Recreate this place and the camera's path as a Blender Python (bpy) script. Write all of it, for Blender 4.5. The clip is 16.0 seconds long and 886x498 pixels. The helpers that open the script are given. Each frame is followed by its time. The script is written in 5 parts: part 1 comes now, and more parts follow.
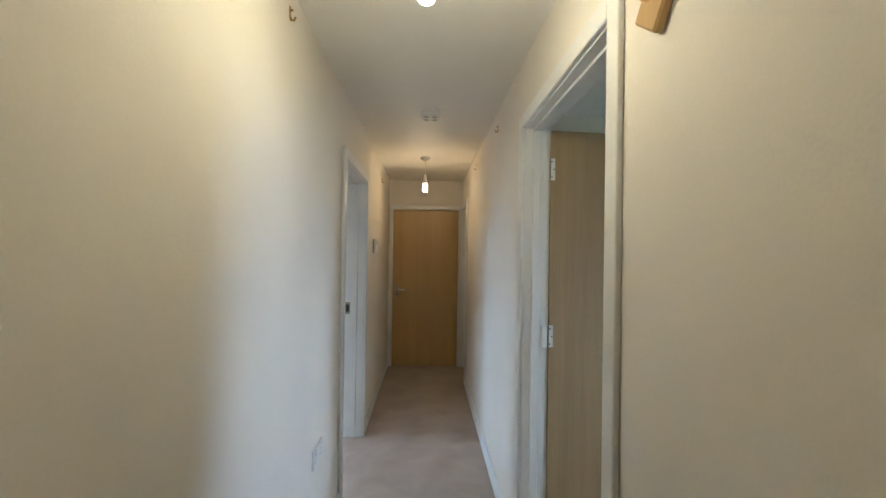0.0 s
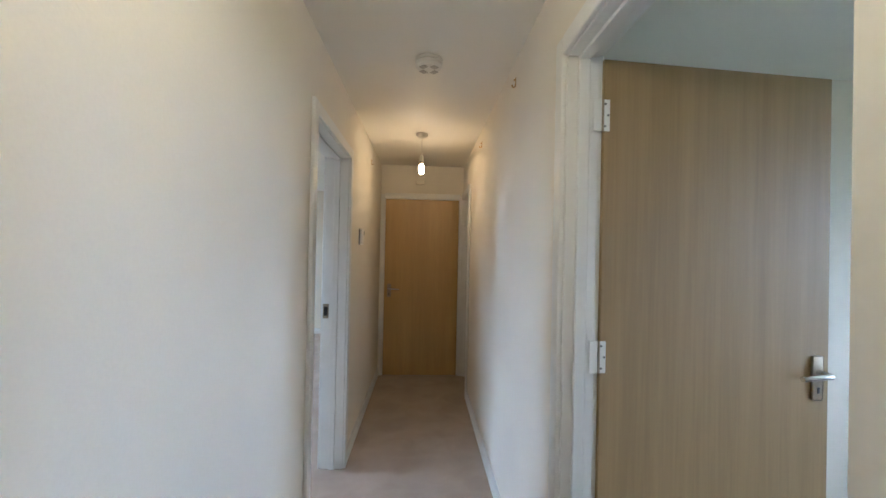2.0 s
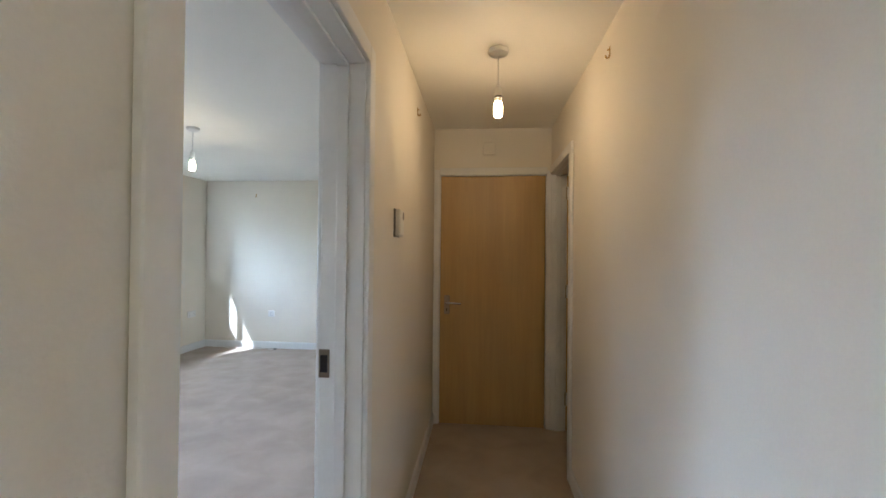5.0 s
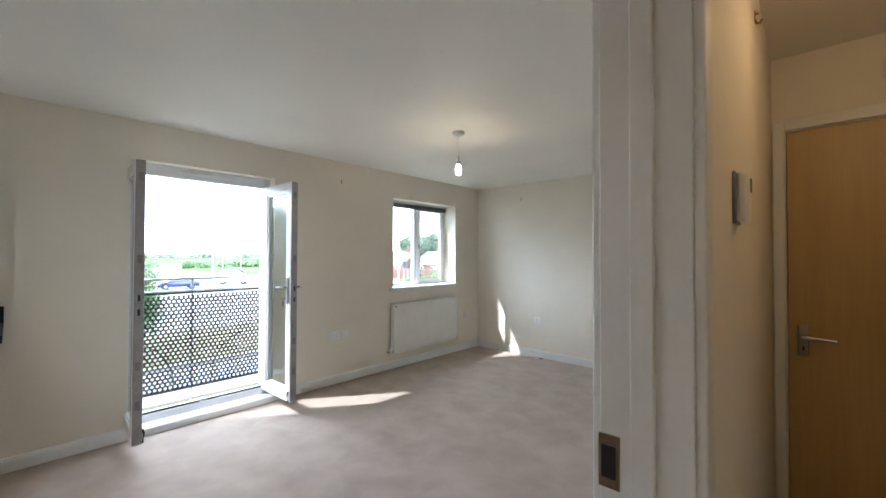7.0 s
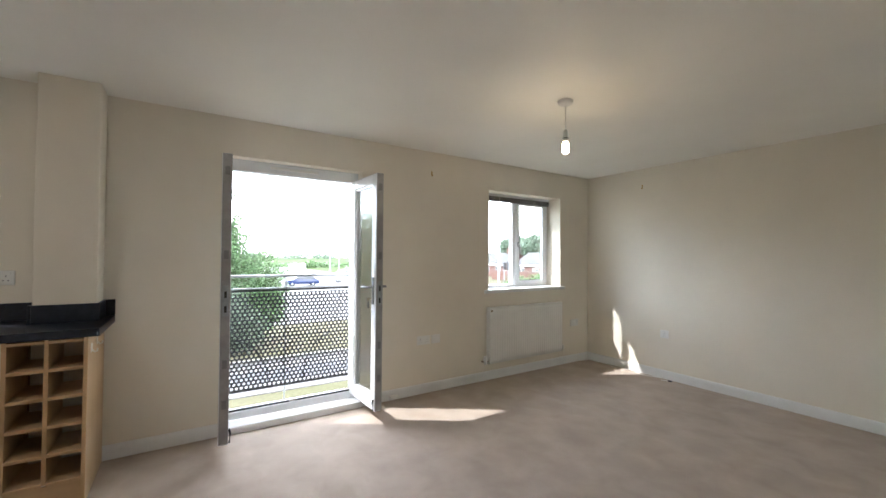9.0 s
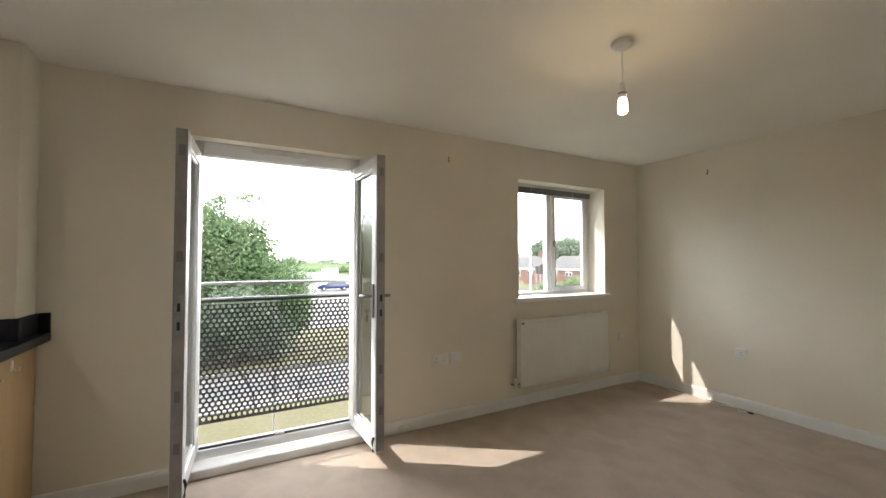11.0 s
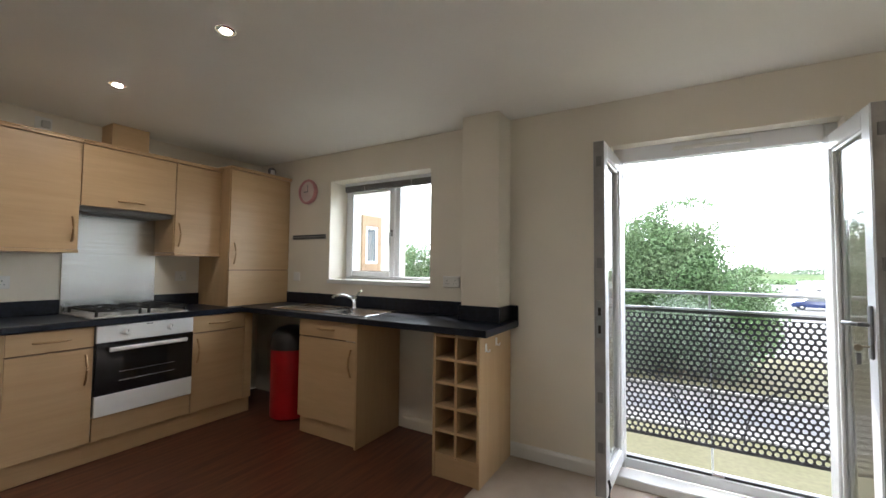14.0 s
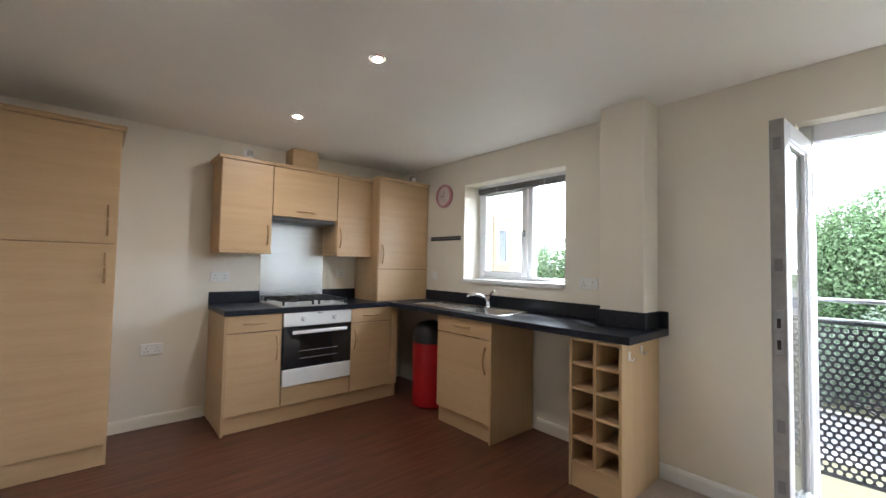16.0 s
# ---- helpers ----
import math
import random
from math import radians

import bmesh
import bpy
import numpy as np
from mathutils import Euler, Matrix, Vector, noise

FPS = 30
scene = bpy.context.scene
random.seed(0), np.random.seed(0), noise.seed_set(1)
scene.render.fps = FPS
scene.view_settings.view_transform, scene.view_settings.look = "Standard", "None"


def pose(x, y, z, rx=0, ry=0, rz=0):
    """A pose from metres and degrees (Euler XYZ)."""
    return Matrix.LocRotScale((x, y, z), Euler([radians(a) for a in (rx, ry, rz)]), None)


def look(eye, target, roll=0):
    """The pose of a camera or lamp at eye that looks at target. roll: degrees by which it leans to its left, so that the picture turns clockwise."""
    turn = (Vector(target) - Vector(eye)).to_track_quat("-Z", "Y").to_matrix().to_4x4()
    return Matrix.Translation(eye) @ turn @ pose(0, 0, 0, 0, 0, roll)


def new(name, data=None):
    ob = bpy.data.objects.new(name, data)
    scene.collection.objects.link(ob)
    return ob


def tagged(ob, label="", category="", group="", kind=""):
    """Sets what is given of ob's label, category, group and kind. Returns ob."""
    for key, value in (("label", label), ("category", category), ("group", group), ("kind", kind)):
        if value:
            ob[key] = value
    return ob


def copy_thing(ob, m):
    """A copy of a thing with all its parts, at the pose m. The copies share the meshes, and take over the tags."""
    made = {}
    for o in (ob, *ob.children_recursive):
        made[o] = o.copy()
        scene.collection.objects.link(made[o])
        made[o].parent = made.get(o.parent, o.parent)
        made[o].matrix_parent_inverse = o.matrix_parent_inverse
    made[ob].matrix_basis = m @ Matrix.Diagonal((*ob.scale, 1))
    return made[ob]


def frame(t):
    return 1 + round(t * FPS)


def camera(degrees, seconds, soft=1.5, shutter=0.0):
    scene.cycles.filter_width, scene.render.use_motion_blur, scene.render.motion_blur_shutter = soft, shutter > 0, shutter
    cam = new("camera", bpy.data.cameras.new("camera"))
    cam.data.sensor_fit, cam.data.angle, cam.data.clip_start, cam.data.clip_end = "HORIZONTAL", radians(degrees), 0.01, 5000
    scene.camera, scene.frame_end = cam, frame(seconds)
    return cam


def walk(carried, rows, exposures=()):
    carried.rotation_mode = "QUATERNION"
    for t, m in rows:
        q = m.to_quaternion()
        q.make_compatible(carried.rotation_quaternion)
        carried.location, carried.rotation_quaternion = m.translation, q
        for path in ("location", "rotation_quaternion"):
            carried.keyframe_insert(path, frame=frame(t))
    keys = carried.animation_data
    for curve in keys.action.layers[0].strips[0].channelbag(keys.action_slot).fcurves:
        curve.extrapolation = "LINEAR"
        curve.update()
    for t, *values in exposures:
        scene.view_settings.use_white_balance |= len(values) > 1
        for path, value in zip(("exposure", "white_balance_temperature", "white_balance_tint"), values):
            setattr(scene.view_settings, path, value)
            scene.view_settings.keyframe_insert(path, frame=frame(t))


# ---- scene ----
cam = camera(96.4, 16.0)
PATH = [
    (0, (0.456, 0.377, 1.456), (0.537, 2.375, 1.471), 0.9),
    (0.5, (0.447, 0.437, 1.449), (0.538, 2.434, 1.463), 1.0),
    (1, (0.458, 0.588, 1.434), (0.557, 2.585, 1.449), 1.1),
    (1.5, (0.469, 0.772, 1.426), (0.57, 2.77, 1.442), 1.3),
    (2, (0.455, 0.941, 1.4), (0.556, 2.938, 1.414), 1.2),
    (2.5, (0.424, 1.155, 1.389), (0.523, 3.153, 1.404), 1.1),
    (3, (0.415, 1.363, 1.378), (0.512, 3.361, 1.39), 1.0),
    (3.2, (0.418, 1.467, 1.378), (0.514, 3.465, 1.39), 1.0),
    (5.3, (0.336, 2.375, 1.371), (-0.009, 4.345, 1.393), 0.4),
    (5.5, (0.327, 2.455, 1.376), (-0.144, 4.398, 1.399), 0.3),
    (6, (0.266, 2.59, 1.353), (-0.53, 4.425, 1.381), 0.3),
    (6.5, (0.173, 2.732, 1.345), (-0.927, 4.402, 1.38), 0.4),
    (7, (0.099, 2.8, 1.361), (-1.254, 4.273, 1.393), 0.2),
    (7.5, (0.021, 2.916, 1.386), (-1.519, 4.191, 1.407), 0.4),
    (8, (-0.066, 3.02, 1.357), (-1.698, 4.174, 1.392), 0.2),
    (8.5, (-0.139, 3.089, 1.339), (-1.805, 4.195, 1.377), 0.3),
    (10.8, (-0.693, 3.527, 1.309), (-2.413, 4.546, 1.367), -0.0),
    (11, (-0.741, 3.587, 1.31), (-2.497, 4.543, 1.368), -0.0),
    (11.5, (-0.865, 3.668, 1.324), (-2.723, 4.406, 1.384), -0.0),
    (12, (-0.91, 3.677, 1.321), (-2.87, 4.071, 1.392), -0.0),
    (12.5, (-0.946, 3.697, 1.325), (-2.945, 3.69, 1.396), 0.1),
    (13, (-0.96, 3.694, 1.302), (-2.921, 3.308, 1.389), 0.2),
    (13.5, (-0.929, 3.7, 1.3), (-2.793, 2.983, 1.39), 0.5),
    (14, (-0.903, 3.721, 1.301), (-2.628, 2.713, 1.39), 0.6),
    (14.5, (-0.882, 3.74, 1.308), (-2.459, 2.512, 1.388), 0.7),
    (15, (-0.876, 3.741, 1.303), (-2.321, 2.36, 1.387), 0.9),
    (15.5, (-0.869, 3.729, 1.304), (-2.224, 2.261, 1.384), 1.0),
    (16, (-0.868, 3.727, 1.3), (-2.178, 2.218, 1.382), 1.1),
]
EXPOSURES = [(0, 4.15, 4750, 3), (1.5, 4.25, 4700, 5), (3, 4.3, 4950, 6), (5.5, 4.15, 4900, 6), (7, 3.75, 5450, 8), (8.5, 3.65, 5750, 10), (11, 3.2, 6600, 10),
             (12.5, 3.1, 6500, 10), (14, 3.25, 6100, 10), (15, 3.7, 5750, 10), (16, 3.9, 5750, 10)]
walk(cam, [(t, look(eye, target, roll)) for t, eye, target, roll in PATH], EXPOSURES)

# ---- daylight ----
SUN_TO = Vector((1.0, 1.43, -1.93)).normalized()
world = bpy.data.worlds.new("sky")
scene.world = world
world.use_nodes = True
wn, wl = world.node_tree.nodes, world.node_tree.links
sky = wn.new("ShaderNodeTexSky")
sky.sky_type, sky.sun_disc = 'NISHITA', False
sky.sun_elevation = math.asin(-SUN_TO.z)
sky.sun_rotation = math.atan2(-SUN_TO.x, -SUN_TO.y)
cloud_tc = wn.new("ShaderNodeTexCoord")
cloud_map = wn.new("ShaderNodeMapping")
cloud_map.inputs["Scale"].default_value = (1.6, 1.6, 5.5)
cloud_noise = wn.new("ShaderNodeTexNoise")
cloud_noise.inputs["Scale"].default_value, cloud_noise.inputs["Detail"].default_value = 2.2, 6
cloud_ramp = wn.new("ShaderNodeValToRGB")
cloud_ramp.color_ramp.elements[0].position, cloud_ramp.color_ramp.elements[1].position = 0.30, 0.62
cloud_ramp.color_ramp.elements[0].color, cloud_ramp.color_ramp.elements[1].color = (4.6, 5.0, 5.6, 1), (11, 11, 11, 1)
cloud_mix = wn.new("ShaderNodeMixRGB")
cloud_mix.inputs[0].default_value = 0.82
wl.new(cloud_tc.outputs["Generated"], cloud_map.inputs[0])
wl.new(cloud_map.outputs[0], cloud_noise.inputs[0])
wl.new(cloud_noise.outputs[0], cloud_ramp.inputs[0])
wl.new(sky.outputs[0], cloud_mix.inputs[1])
wl.new(cloud_ramp.outputs[0], cloud_mix.inputs[2])
wl.new(cloud_mix.outputs[0], wn["Background"].inputs[0])
wn["Background"].inputs[1].default_value = 0.15
sun = new("sun", bpy.data.lights.new("sun", 'SUN'))
sun.data.energy, sun.data.angle, sun.data.color = 0.6, radians(0.6), (1, 0.95, 0.86)
sun.matrix_world = look((-8, -9, 24), Vector((-8, -9, 24)) + SUN_TO)

# ---- materials ----
def mat(name, color, rough=0.5, metal=0.0, var=0.12, scale=6.0, fine=80.0, bump=0.0, stretch=(1, 1, 1), color2=None, spec=0.5, emit=None, island=False):
    """A surface with two scales of variation: broad blotches and fine grain, and fine relief."""
    m = bpy.data.materials.new(name)
    m.use_nodes = True
    n, l = m.node_tree.nodes, m.node_tree.links
    p = n["Principled BSDF"]
    p.inputs["Roughness"].default_value, p.inputs["Metallic"].default_value = rough, metal
    p.inputs["Specular IOR Level"].default_value = spec
    tc, mp = n.new("ShaderNodeTexCoord"), n.new("ShaderNodeMapping")
    mp.inputs["Scale"].default_value = stretch
    l.new(tc.outputs["Object"], mp.inputs[0])
    big, small = n.new("ShaderNodeTexNoise"), n.new("ShaderNodeTexNoise")
    big.inputs["Scale"].default_value, big.inputs["Detail"].default_value = scale, 4
    small.inputs["Scale"].default_value, small.inputs["Detail"].default_value = fine, 3
    l.new(mp.outputs[0], big.inputs[0])
    l.new(mp.outputs[0], small.inputs[0])
    c2 = color2 or tuple(c * (1 - 2 * var) for c in color)
    c1 = color if color2 else tuple(min(1, c * (1 + var)) for c in color)
    mix, mix2 = n.new("ShaderNodeMixRGB"), n.new("ShaderNodeMixRGB")
    ramp = n.new("ShaderNodeValToRGB")
    ramp.color_ramp.elements[0].position, ramp.color_ramp.elements[1].position = 0.32, 0.68
    l.new(big.outputs[0], ramp.inputs[0])
    l.new(ramp.outputs[0], mix.inputs[0])
    mix.inputs[1].default_value, mix.inputs[2].default_value = (*c1, 1), (*c2, 1)
    mix2.blend_type = 'MULTIPLY'
    mix2.inputs[0].default_value = min(1, var * 2)
    l.new(mix.outputs[0], mix2.inputs[1])
    l.new(small.outputs[0], mix2.inputs[2])
    if island:
        geo, vary = n.new("ShaderNodeNewGeometry"), n.new("ShaderNodeMixRGB")
        lift = n.new("ShaderNodeMapRange")
        lift.inputs["To Min"].default_value, lift.inputs["To Max"].default_value = 0.75, 1.3
        l.new(geo.outputs["Random Per Island"], lift.inputs[0])
        vary.blend_type = 'MULTIPLY'
        vary.inputs[0].default_value = 1
        l.new(mix2.outputs[0], vary.inputs[1])
        l.new(lift.outputs[0], vary.inputs[2])
        l.new(vary.outputs[0], p.inputs["Base Color"])
    else:
        l.new(mix2.outputs[0], p.inputs["Base Color"])
    if bump:
        b = n.new("ShaderNodeBump")
        b.inputs["Strength"].default_value, b.inputs["Distance"].default_value = bump, 0.004
        l.new(small.outputs[0], b.inputs["Height"])
        l.new(b.outputs[0], p.inputs["Normal"])
    if emit:
        p.inputs["Emission Color"].default_value, p.inputs["Emission Strength"].default_value = (*emit[0], 1), emit[1]
    return m


def glass_mat(name, tint=(1, 1, 1)):
    m = bpy.data.materials.new(name)
    m.use_nodes = True
    n, l = m.node_tree.nodes, m.node_tree.links
    n.remove(n["Principled BSDF"])
    clear, gloss, mix, fres = n.new("ShaderNodeBsdfTransparent"), n.new("ShaderNodeBsdfGlossy"), n.new("ShaderNodeMixShader"), n.new("ShaderNodeLayerWeight")
    steep, share = n.new("ShaderNodeMath"), n.new("ShaderNodeMath")
    steep.operation, share.operation = 'POWER', 'MULTIPLY_ADD'
    steep.inputs[1].default_value, share.inputs[1].default_value, share.inputs[2].default_value = 4.0, 0.6, 0.04
    clear.inputs[0].default_value = (*tint, 1)
    gloss.inputs["Roughness"].default_value = 0.02
    l.new(fres.outputs["Facing"], steep.inputs[0])
    l.new(steep.outputs[0], share.inputs[0])
    l.new(share.outputs[0], mix.inputs[0])
    l.new(clear.outputs[0], mix.inputs[1])
    l.new(gloss.outputs[0], mix.inputs[2])
    l.new(mix.outputs[0], n["Material Output"].inputs[0])
    return m


M_WALL = mat("magnolia_paint", (0.80, 0.745, 0.64), 0.75, var=0.03, scale=1.3, fine=140, bump=0.12)
M_WALL_HALL = mat("hall_paint", (0.82, 0.775, 0.69), 0.7, var=0.03, scale=1.1, fine=140, bump=0.12)
M_CEIL = mat("ceiling_paint", (0.90, 0.88, 0.82), 0.6, var=0.025, scale=0.9, fine=160, bump=0.1)
M_GLOSS = mat("white_gloss_paint", (0.80, 0.80, 0.79), 0.34, var=0.03, scale=3, fine=60)
M_UPVC = mat("white_upvc", (0.82, 0.83, 0.85), 0.25, var=0.02, scale=4, fine=90)
M_CARPET = mat("beige_carpet", (0.52, 0.44, 0.372), 0.95, var=0.04, scale=3.1, fine=260, bump=0.9, spec=0.1)


def worn_pile(m):
    """Rucks that run across the pile, and shapeless stains and footmarks."""
    n, l = m.node_tree.nodes, m.node_tree.links
    p = n["Principled BSDF"]
    tc, mp = n.new("ShaderNodeTexCoord"), n.new("ShaderNodeMapping")
    mp.inputs["Scale"].default_value, mp.inputs["Rotation"].default_value = (1.5, 3.4, 1), (0, 0, 0.5)
    l.new(tc.outputs["Object"], mp.inputs[0])
    ruck = n.new("ShaderNodeTexNoise")
    ruck.inputs["Scale"].default_value, ruck.inputs["Detail"].default_value, ruck.inputs["Distortion"].default_value = 1.7, 3, 0.9
    l.new(mp.outputs[0], ruck.inputs[0])
    bump = n.new("ShaderNodeBump")
    bump.inputs["Strength"].default_value, bump.inputs["Distance"].default_value = 0.22, 0.05
    l.new(ruck.outputs[0], bump.inputs["Height"])
    fine = p.inputs["Normal"].links[0].from_node
    l.new(bump.outputs[0], fine.inputs["Normal"])
    stain, ramp, mix = n.new("ShaderNodeTexNoise"), n.new("ShaderNodeValToRGB"), n.new("ShaderNodeMixRGB")
    stain.inputs["Scale"].default_value, stain.inputs["Detail"].default_value, stain.inputs["Distortion"].default_value = 4.2, 8, 0.5
    l.new(tc.outputs["Object"], stain.inputs[0])
    ramp.color_ramp.elements[0].position, ramp.color_ramp.elements[1].position = 0.30, 0.66
    ramp.color_ramp.elements[0].color, ramp.color_ramp.elements[1].color = (0.86, 0.84, 0.82, 1), (1, 1, 1, 1)
    l.new(stain.outputs[0], ramp.inputs[0])
    base = p.inputs["Base Color"].links[0].from_socket
    mix.blend_type, mix.inputs[0].default_value = 'MULTIPLY', 1
    l.new(base, mix.inputs[1])
    l.new(ramp.outputs[0], mix.inputs[2])
    l.new(mix.outputs[0], p.inputs["Base Color"])


def let_light_through(m, share):
    """Thin leaves pass part of the light on."""
    n, l = m.node_tree.nodes, m.node_tree.links
    p, thin, mix = n["Principled BSDF"], n.new("ShaderNodeBsdfTranslucent"), n.new("ShaderNodeMixShader")
    l.new(p.inputs["Base Color"].links[0].from_socket, thin.inputs[0])
    mix.inputs[0].default_value = share
    l.new(p.outputs[0], mix.inputs[1])
    l.new(thin.outputs[0], mix.inputs[2])
    l.new(mix.outputs[0], n["Material Output"].inputs[0])


worn_pile(M_CARPET)
M_VINYL = mat("brown_wood_vinyl", (0.20, 0.074, 0.040), 0.36, var=0.22, scale=1.0, fine=7, bump=0.05, stretch=(2.2, 34, 1), color2=(0.088, 0.031, 0.018))
M_MAPLE = mat("maple_laminate_horizontal", (0.60, 0.41, 0.225), 0.42, var=0.07, scale=1.0, fine=5, stretch=(1.3, 1.3, 16), color2=(0.555, 0.372, 0.198))
M_MAPLE_V = mat("maple_laminate_vertical", (0.58, 0.395, 0.215), 0.42, var=0.10, scale=1.0, fine=5, stretch=(14, 14, 0.9), color2=(0.54, 0.36, 0.19))
# Inside of the cabinets, with the shade of recesses and gaps in its colour.
M_INNER_SHADE = mat("cabinet_inside_shaded", (0.26, 0.165, 0.09), 0.6, var=0.1, stretch=(2, 2, 12))
M_DOOR = mat("oak_veneer_door", (0.56, 0.37, 0.135), 0.38, var=0.10, scale=1.0, fine=5, stretch=(14, 14, 0.7), color2=(0.50, 0.325, 0.115))
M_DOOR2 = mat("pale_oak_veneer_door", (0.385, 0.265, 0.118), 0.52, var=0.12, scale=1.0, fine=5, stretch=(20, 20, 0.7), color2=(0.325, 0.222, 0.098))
M_WORKTOP = mat("black_worktop", (0.012, 0.016, 0.030), 0.32, var=0.25, scale=30, fine=300, bump=0.08, spec=0.35)
M_STEEL = mat("brushed_steel", (0.62, 0.63, 0.64), 0.26, 1.0, var=0.06, scale=1, fine=6, stretch=(1, 1, 60))
M_CHROME = mat("chrome", (0.78, 0.78, 0.78), 0.12, 1.0, var=0.03)
M_NICKEL = mat("worn_nickel", (0.40, 0.34, 0.26), 0.32, 1.0, var=0.06)
M_BRONZE = mat("satin_bronze", (0.50, 0.33, 0.17), 0.36, 0.85, var=0.06)
M_SATIN = mat("satin_steel", (0.74, 0.74, 0.73), 0.42, 0.75, var=0.05, scale=8)
M_BRASS = mat("brass", (0.55, 0.36, 0.12), 0.3, 1.0, var=0.08)
M_ALU = mat("dark_aluminium_edge", (0.38, 0.37, 0.37), 0.45, 0.3, var=0.1, fine=40)
M_ENAMEL = mat("white_enamel", (0.82, 0.82, 0.81), 0.22, var=0.02)
M_OVENGLASS = mat("black_oven_glass", (0.012, 0.012, 0.014), 0.07, var=0.1)
M_IRON = mat("black_cast_iron", (0.018, 0.018, 0.018), 0.55, var=0.2, bump=0.2)
M_PLASTIC = mat("white_plastic", (0.80, 0.79, 0.76), 0.35, var=0.02)
M_GREYPL = mat("grey_plastic", (0.22, 0.22, 0.225), 0.45, var=0.06)
M_ALARM = mat("pale_grey_plastic", (0.52, 0.51, 0.49), 0.5, var=0.05)
M_BLACKPL = mat("black_plastic", (0.02, 0.02, 0.022), 0.4, var=0.15)
M_RED = mat("red_bin_metal", (0.42, 0.008, 0.012), 0.3, var=0.08, scale=3)
M_PINK = mat("pink_clock_rim", (0.62, 0.30, 0.32), 0.3, var=0.05)
M_CLOCK = mat("clock_face", (0.72, 0.60, 0.58), 0.4, var=0.05)
M_BLIND = mat("grey_blind_slat", (0.17, 0.165, 0.165), 0.4, var=0.08)
M_PANEL = mat("dark_perforated_steel", (0.022, 0.022, 0.026), 0.5, 0.2, var=0.2, bump=0.1)
M_GALV = mat("galvanised_steel", (0.42, 0.44, 0.46), 0.4, 0.8, var=0.12, scale=12)
M_RAD = mat("radiator_enamel", (0.80, 0.79, 0.75), 0.3, var=0.02)
M_BULB = mat("lit_bulb", (1, 0.9, 0.7), 0.4, var=0.0, emit=((1.0, 0.71, 0.36), 14))
M_BULB_FAR = mat("lit_bulb_hall_end", (1, 0.9, 0.7), 0.4, var=0.0, emit=((1.0, 0.60, 0.25), 9))
M_BULB2 = mat("lit_bulb_living", (1, 0.9, 0.7), 0.4, var=0.0, emit=((1.0, 0.74, 0.42), 9))
M_SPOT = mat("lit_downlight", (1, 1, 1), 0.4, var=0.0, emit=((1.0, 0.92, 0.80), 90))
M_RENDERW = mat("cream_render", (0.34, 0.32, 0.27), 0.8, var=0.06, scale=1.2, fine=60, bump=0.3)
M_TAN = mat("tan_window_surround", (0.22, 0.14, 0.08), 0.75, var=0.08, bump=0.2)
M_BRICK = mat("red_brick", (0.13, 0.058, 0.042), 0.85, var=0.2, scale=2, fine=18, bump=0.4)
M_ROOF = mat("grey_brown_roof_tile", (0.045, 0.040, 0.039), 0.8, var=0.18, scale=2, fine=14, bump=0.4)
M_WHITEREND = mat("white_render", (0.40, 0.40, 0.39), 0.8, var=0.05)
M_GRASS = mat("grass", (0.066, 0.064, 0.032), 0.95, var=0.2, scale=0.25, fine=9, color2=(0.088, 0.080, 0.050), bump=0.5, spec=0.1)
M_FIELD = mat("field", (0.030, 0.060, 0.016), 0.95, var=0.2, scale=0.012, fine=0.3, color2=(0.05, 0.065, 0.022), spec=0.05)
M_PAVE = mat("pale_tarmac", (0.068, 0.064, 0.060), 0.9, var=0.12, scale=0.15, fine=14, bump=0.3)
M_ROAD = mat("road_asphalt", (0.045, 0.045, 0.048), 0.85, var=0.12, scale=0.2, fine=20)
M_KERB = mat("kerb_concrete", (0.14, 0.135, 0.125), 0.85, var=0.1)
M_LEAF = mat("leaf_green", (0.085, 0.150, 0.058), 0.6, var=0.15, scale=0.6, fine=6, color2=(0.115, 0.160, 0.080), island=True, spec=0.3)
M_LEAF2 = mat("leaf_grey_green", (0.100, 0.140, 0.090), 0.6, var=0.15, scale=0.7, fine=6, color2=(0.140, 0.170, 0.125), island=True, spec=0.3)
let_light_through(M_LEAF, 0.4)
let_light_through(M_LEAF2, 0.4)
M_BARK = mat("bark", (0.13, 0.10, 0.075), 0.9, var=0.25, scale=8, fine=40, bump=0.6, stretch=(3, 3, 1))
M_CARBLUE = mat("dark_blue_car_paint", (0.012, 0.02, 0.06), 0.15, var=0.05)
M_CARWHITE = mat("white_car_paint", (0.75, 0.75, 0.75), 0.18, var=0.03)
M_CARRED = mat("red_car_paint", (0.45, 0.02, 0.02), 0.18, var=0.03)
M_CARSILVER = mat("silver_car_paint", (0.42, 0.44, 0.47), 0.22, 0.5, var=0.04)
M_TYRE = mat("tyre_rubber", (0.02, 0.02, 0.02), 0.8, var=0.2)
M_CARGLASS = mat("car_window_glass", (0.015, 0.018, 0.02), 0.06, var=0.05)
M_GLASS = glass_mat("clear_glazing", (0.95, 0.97, 0.96))

# ---- builders ----
ROOT = {}


def thing(name, at, label, category, group="", kind=""):
    e = tagged(new(name), label, category, group, kind)
    e.location = at
    e.empty_display_size = 0.05
    ROOT[e] = Matrix.Translation(at)
    return e


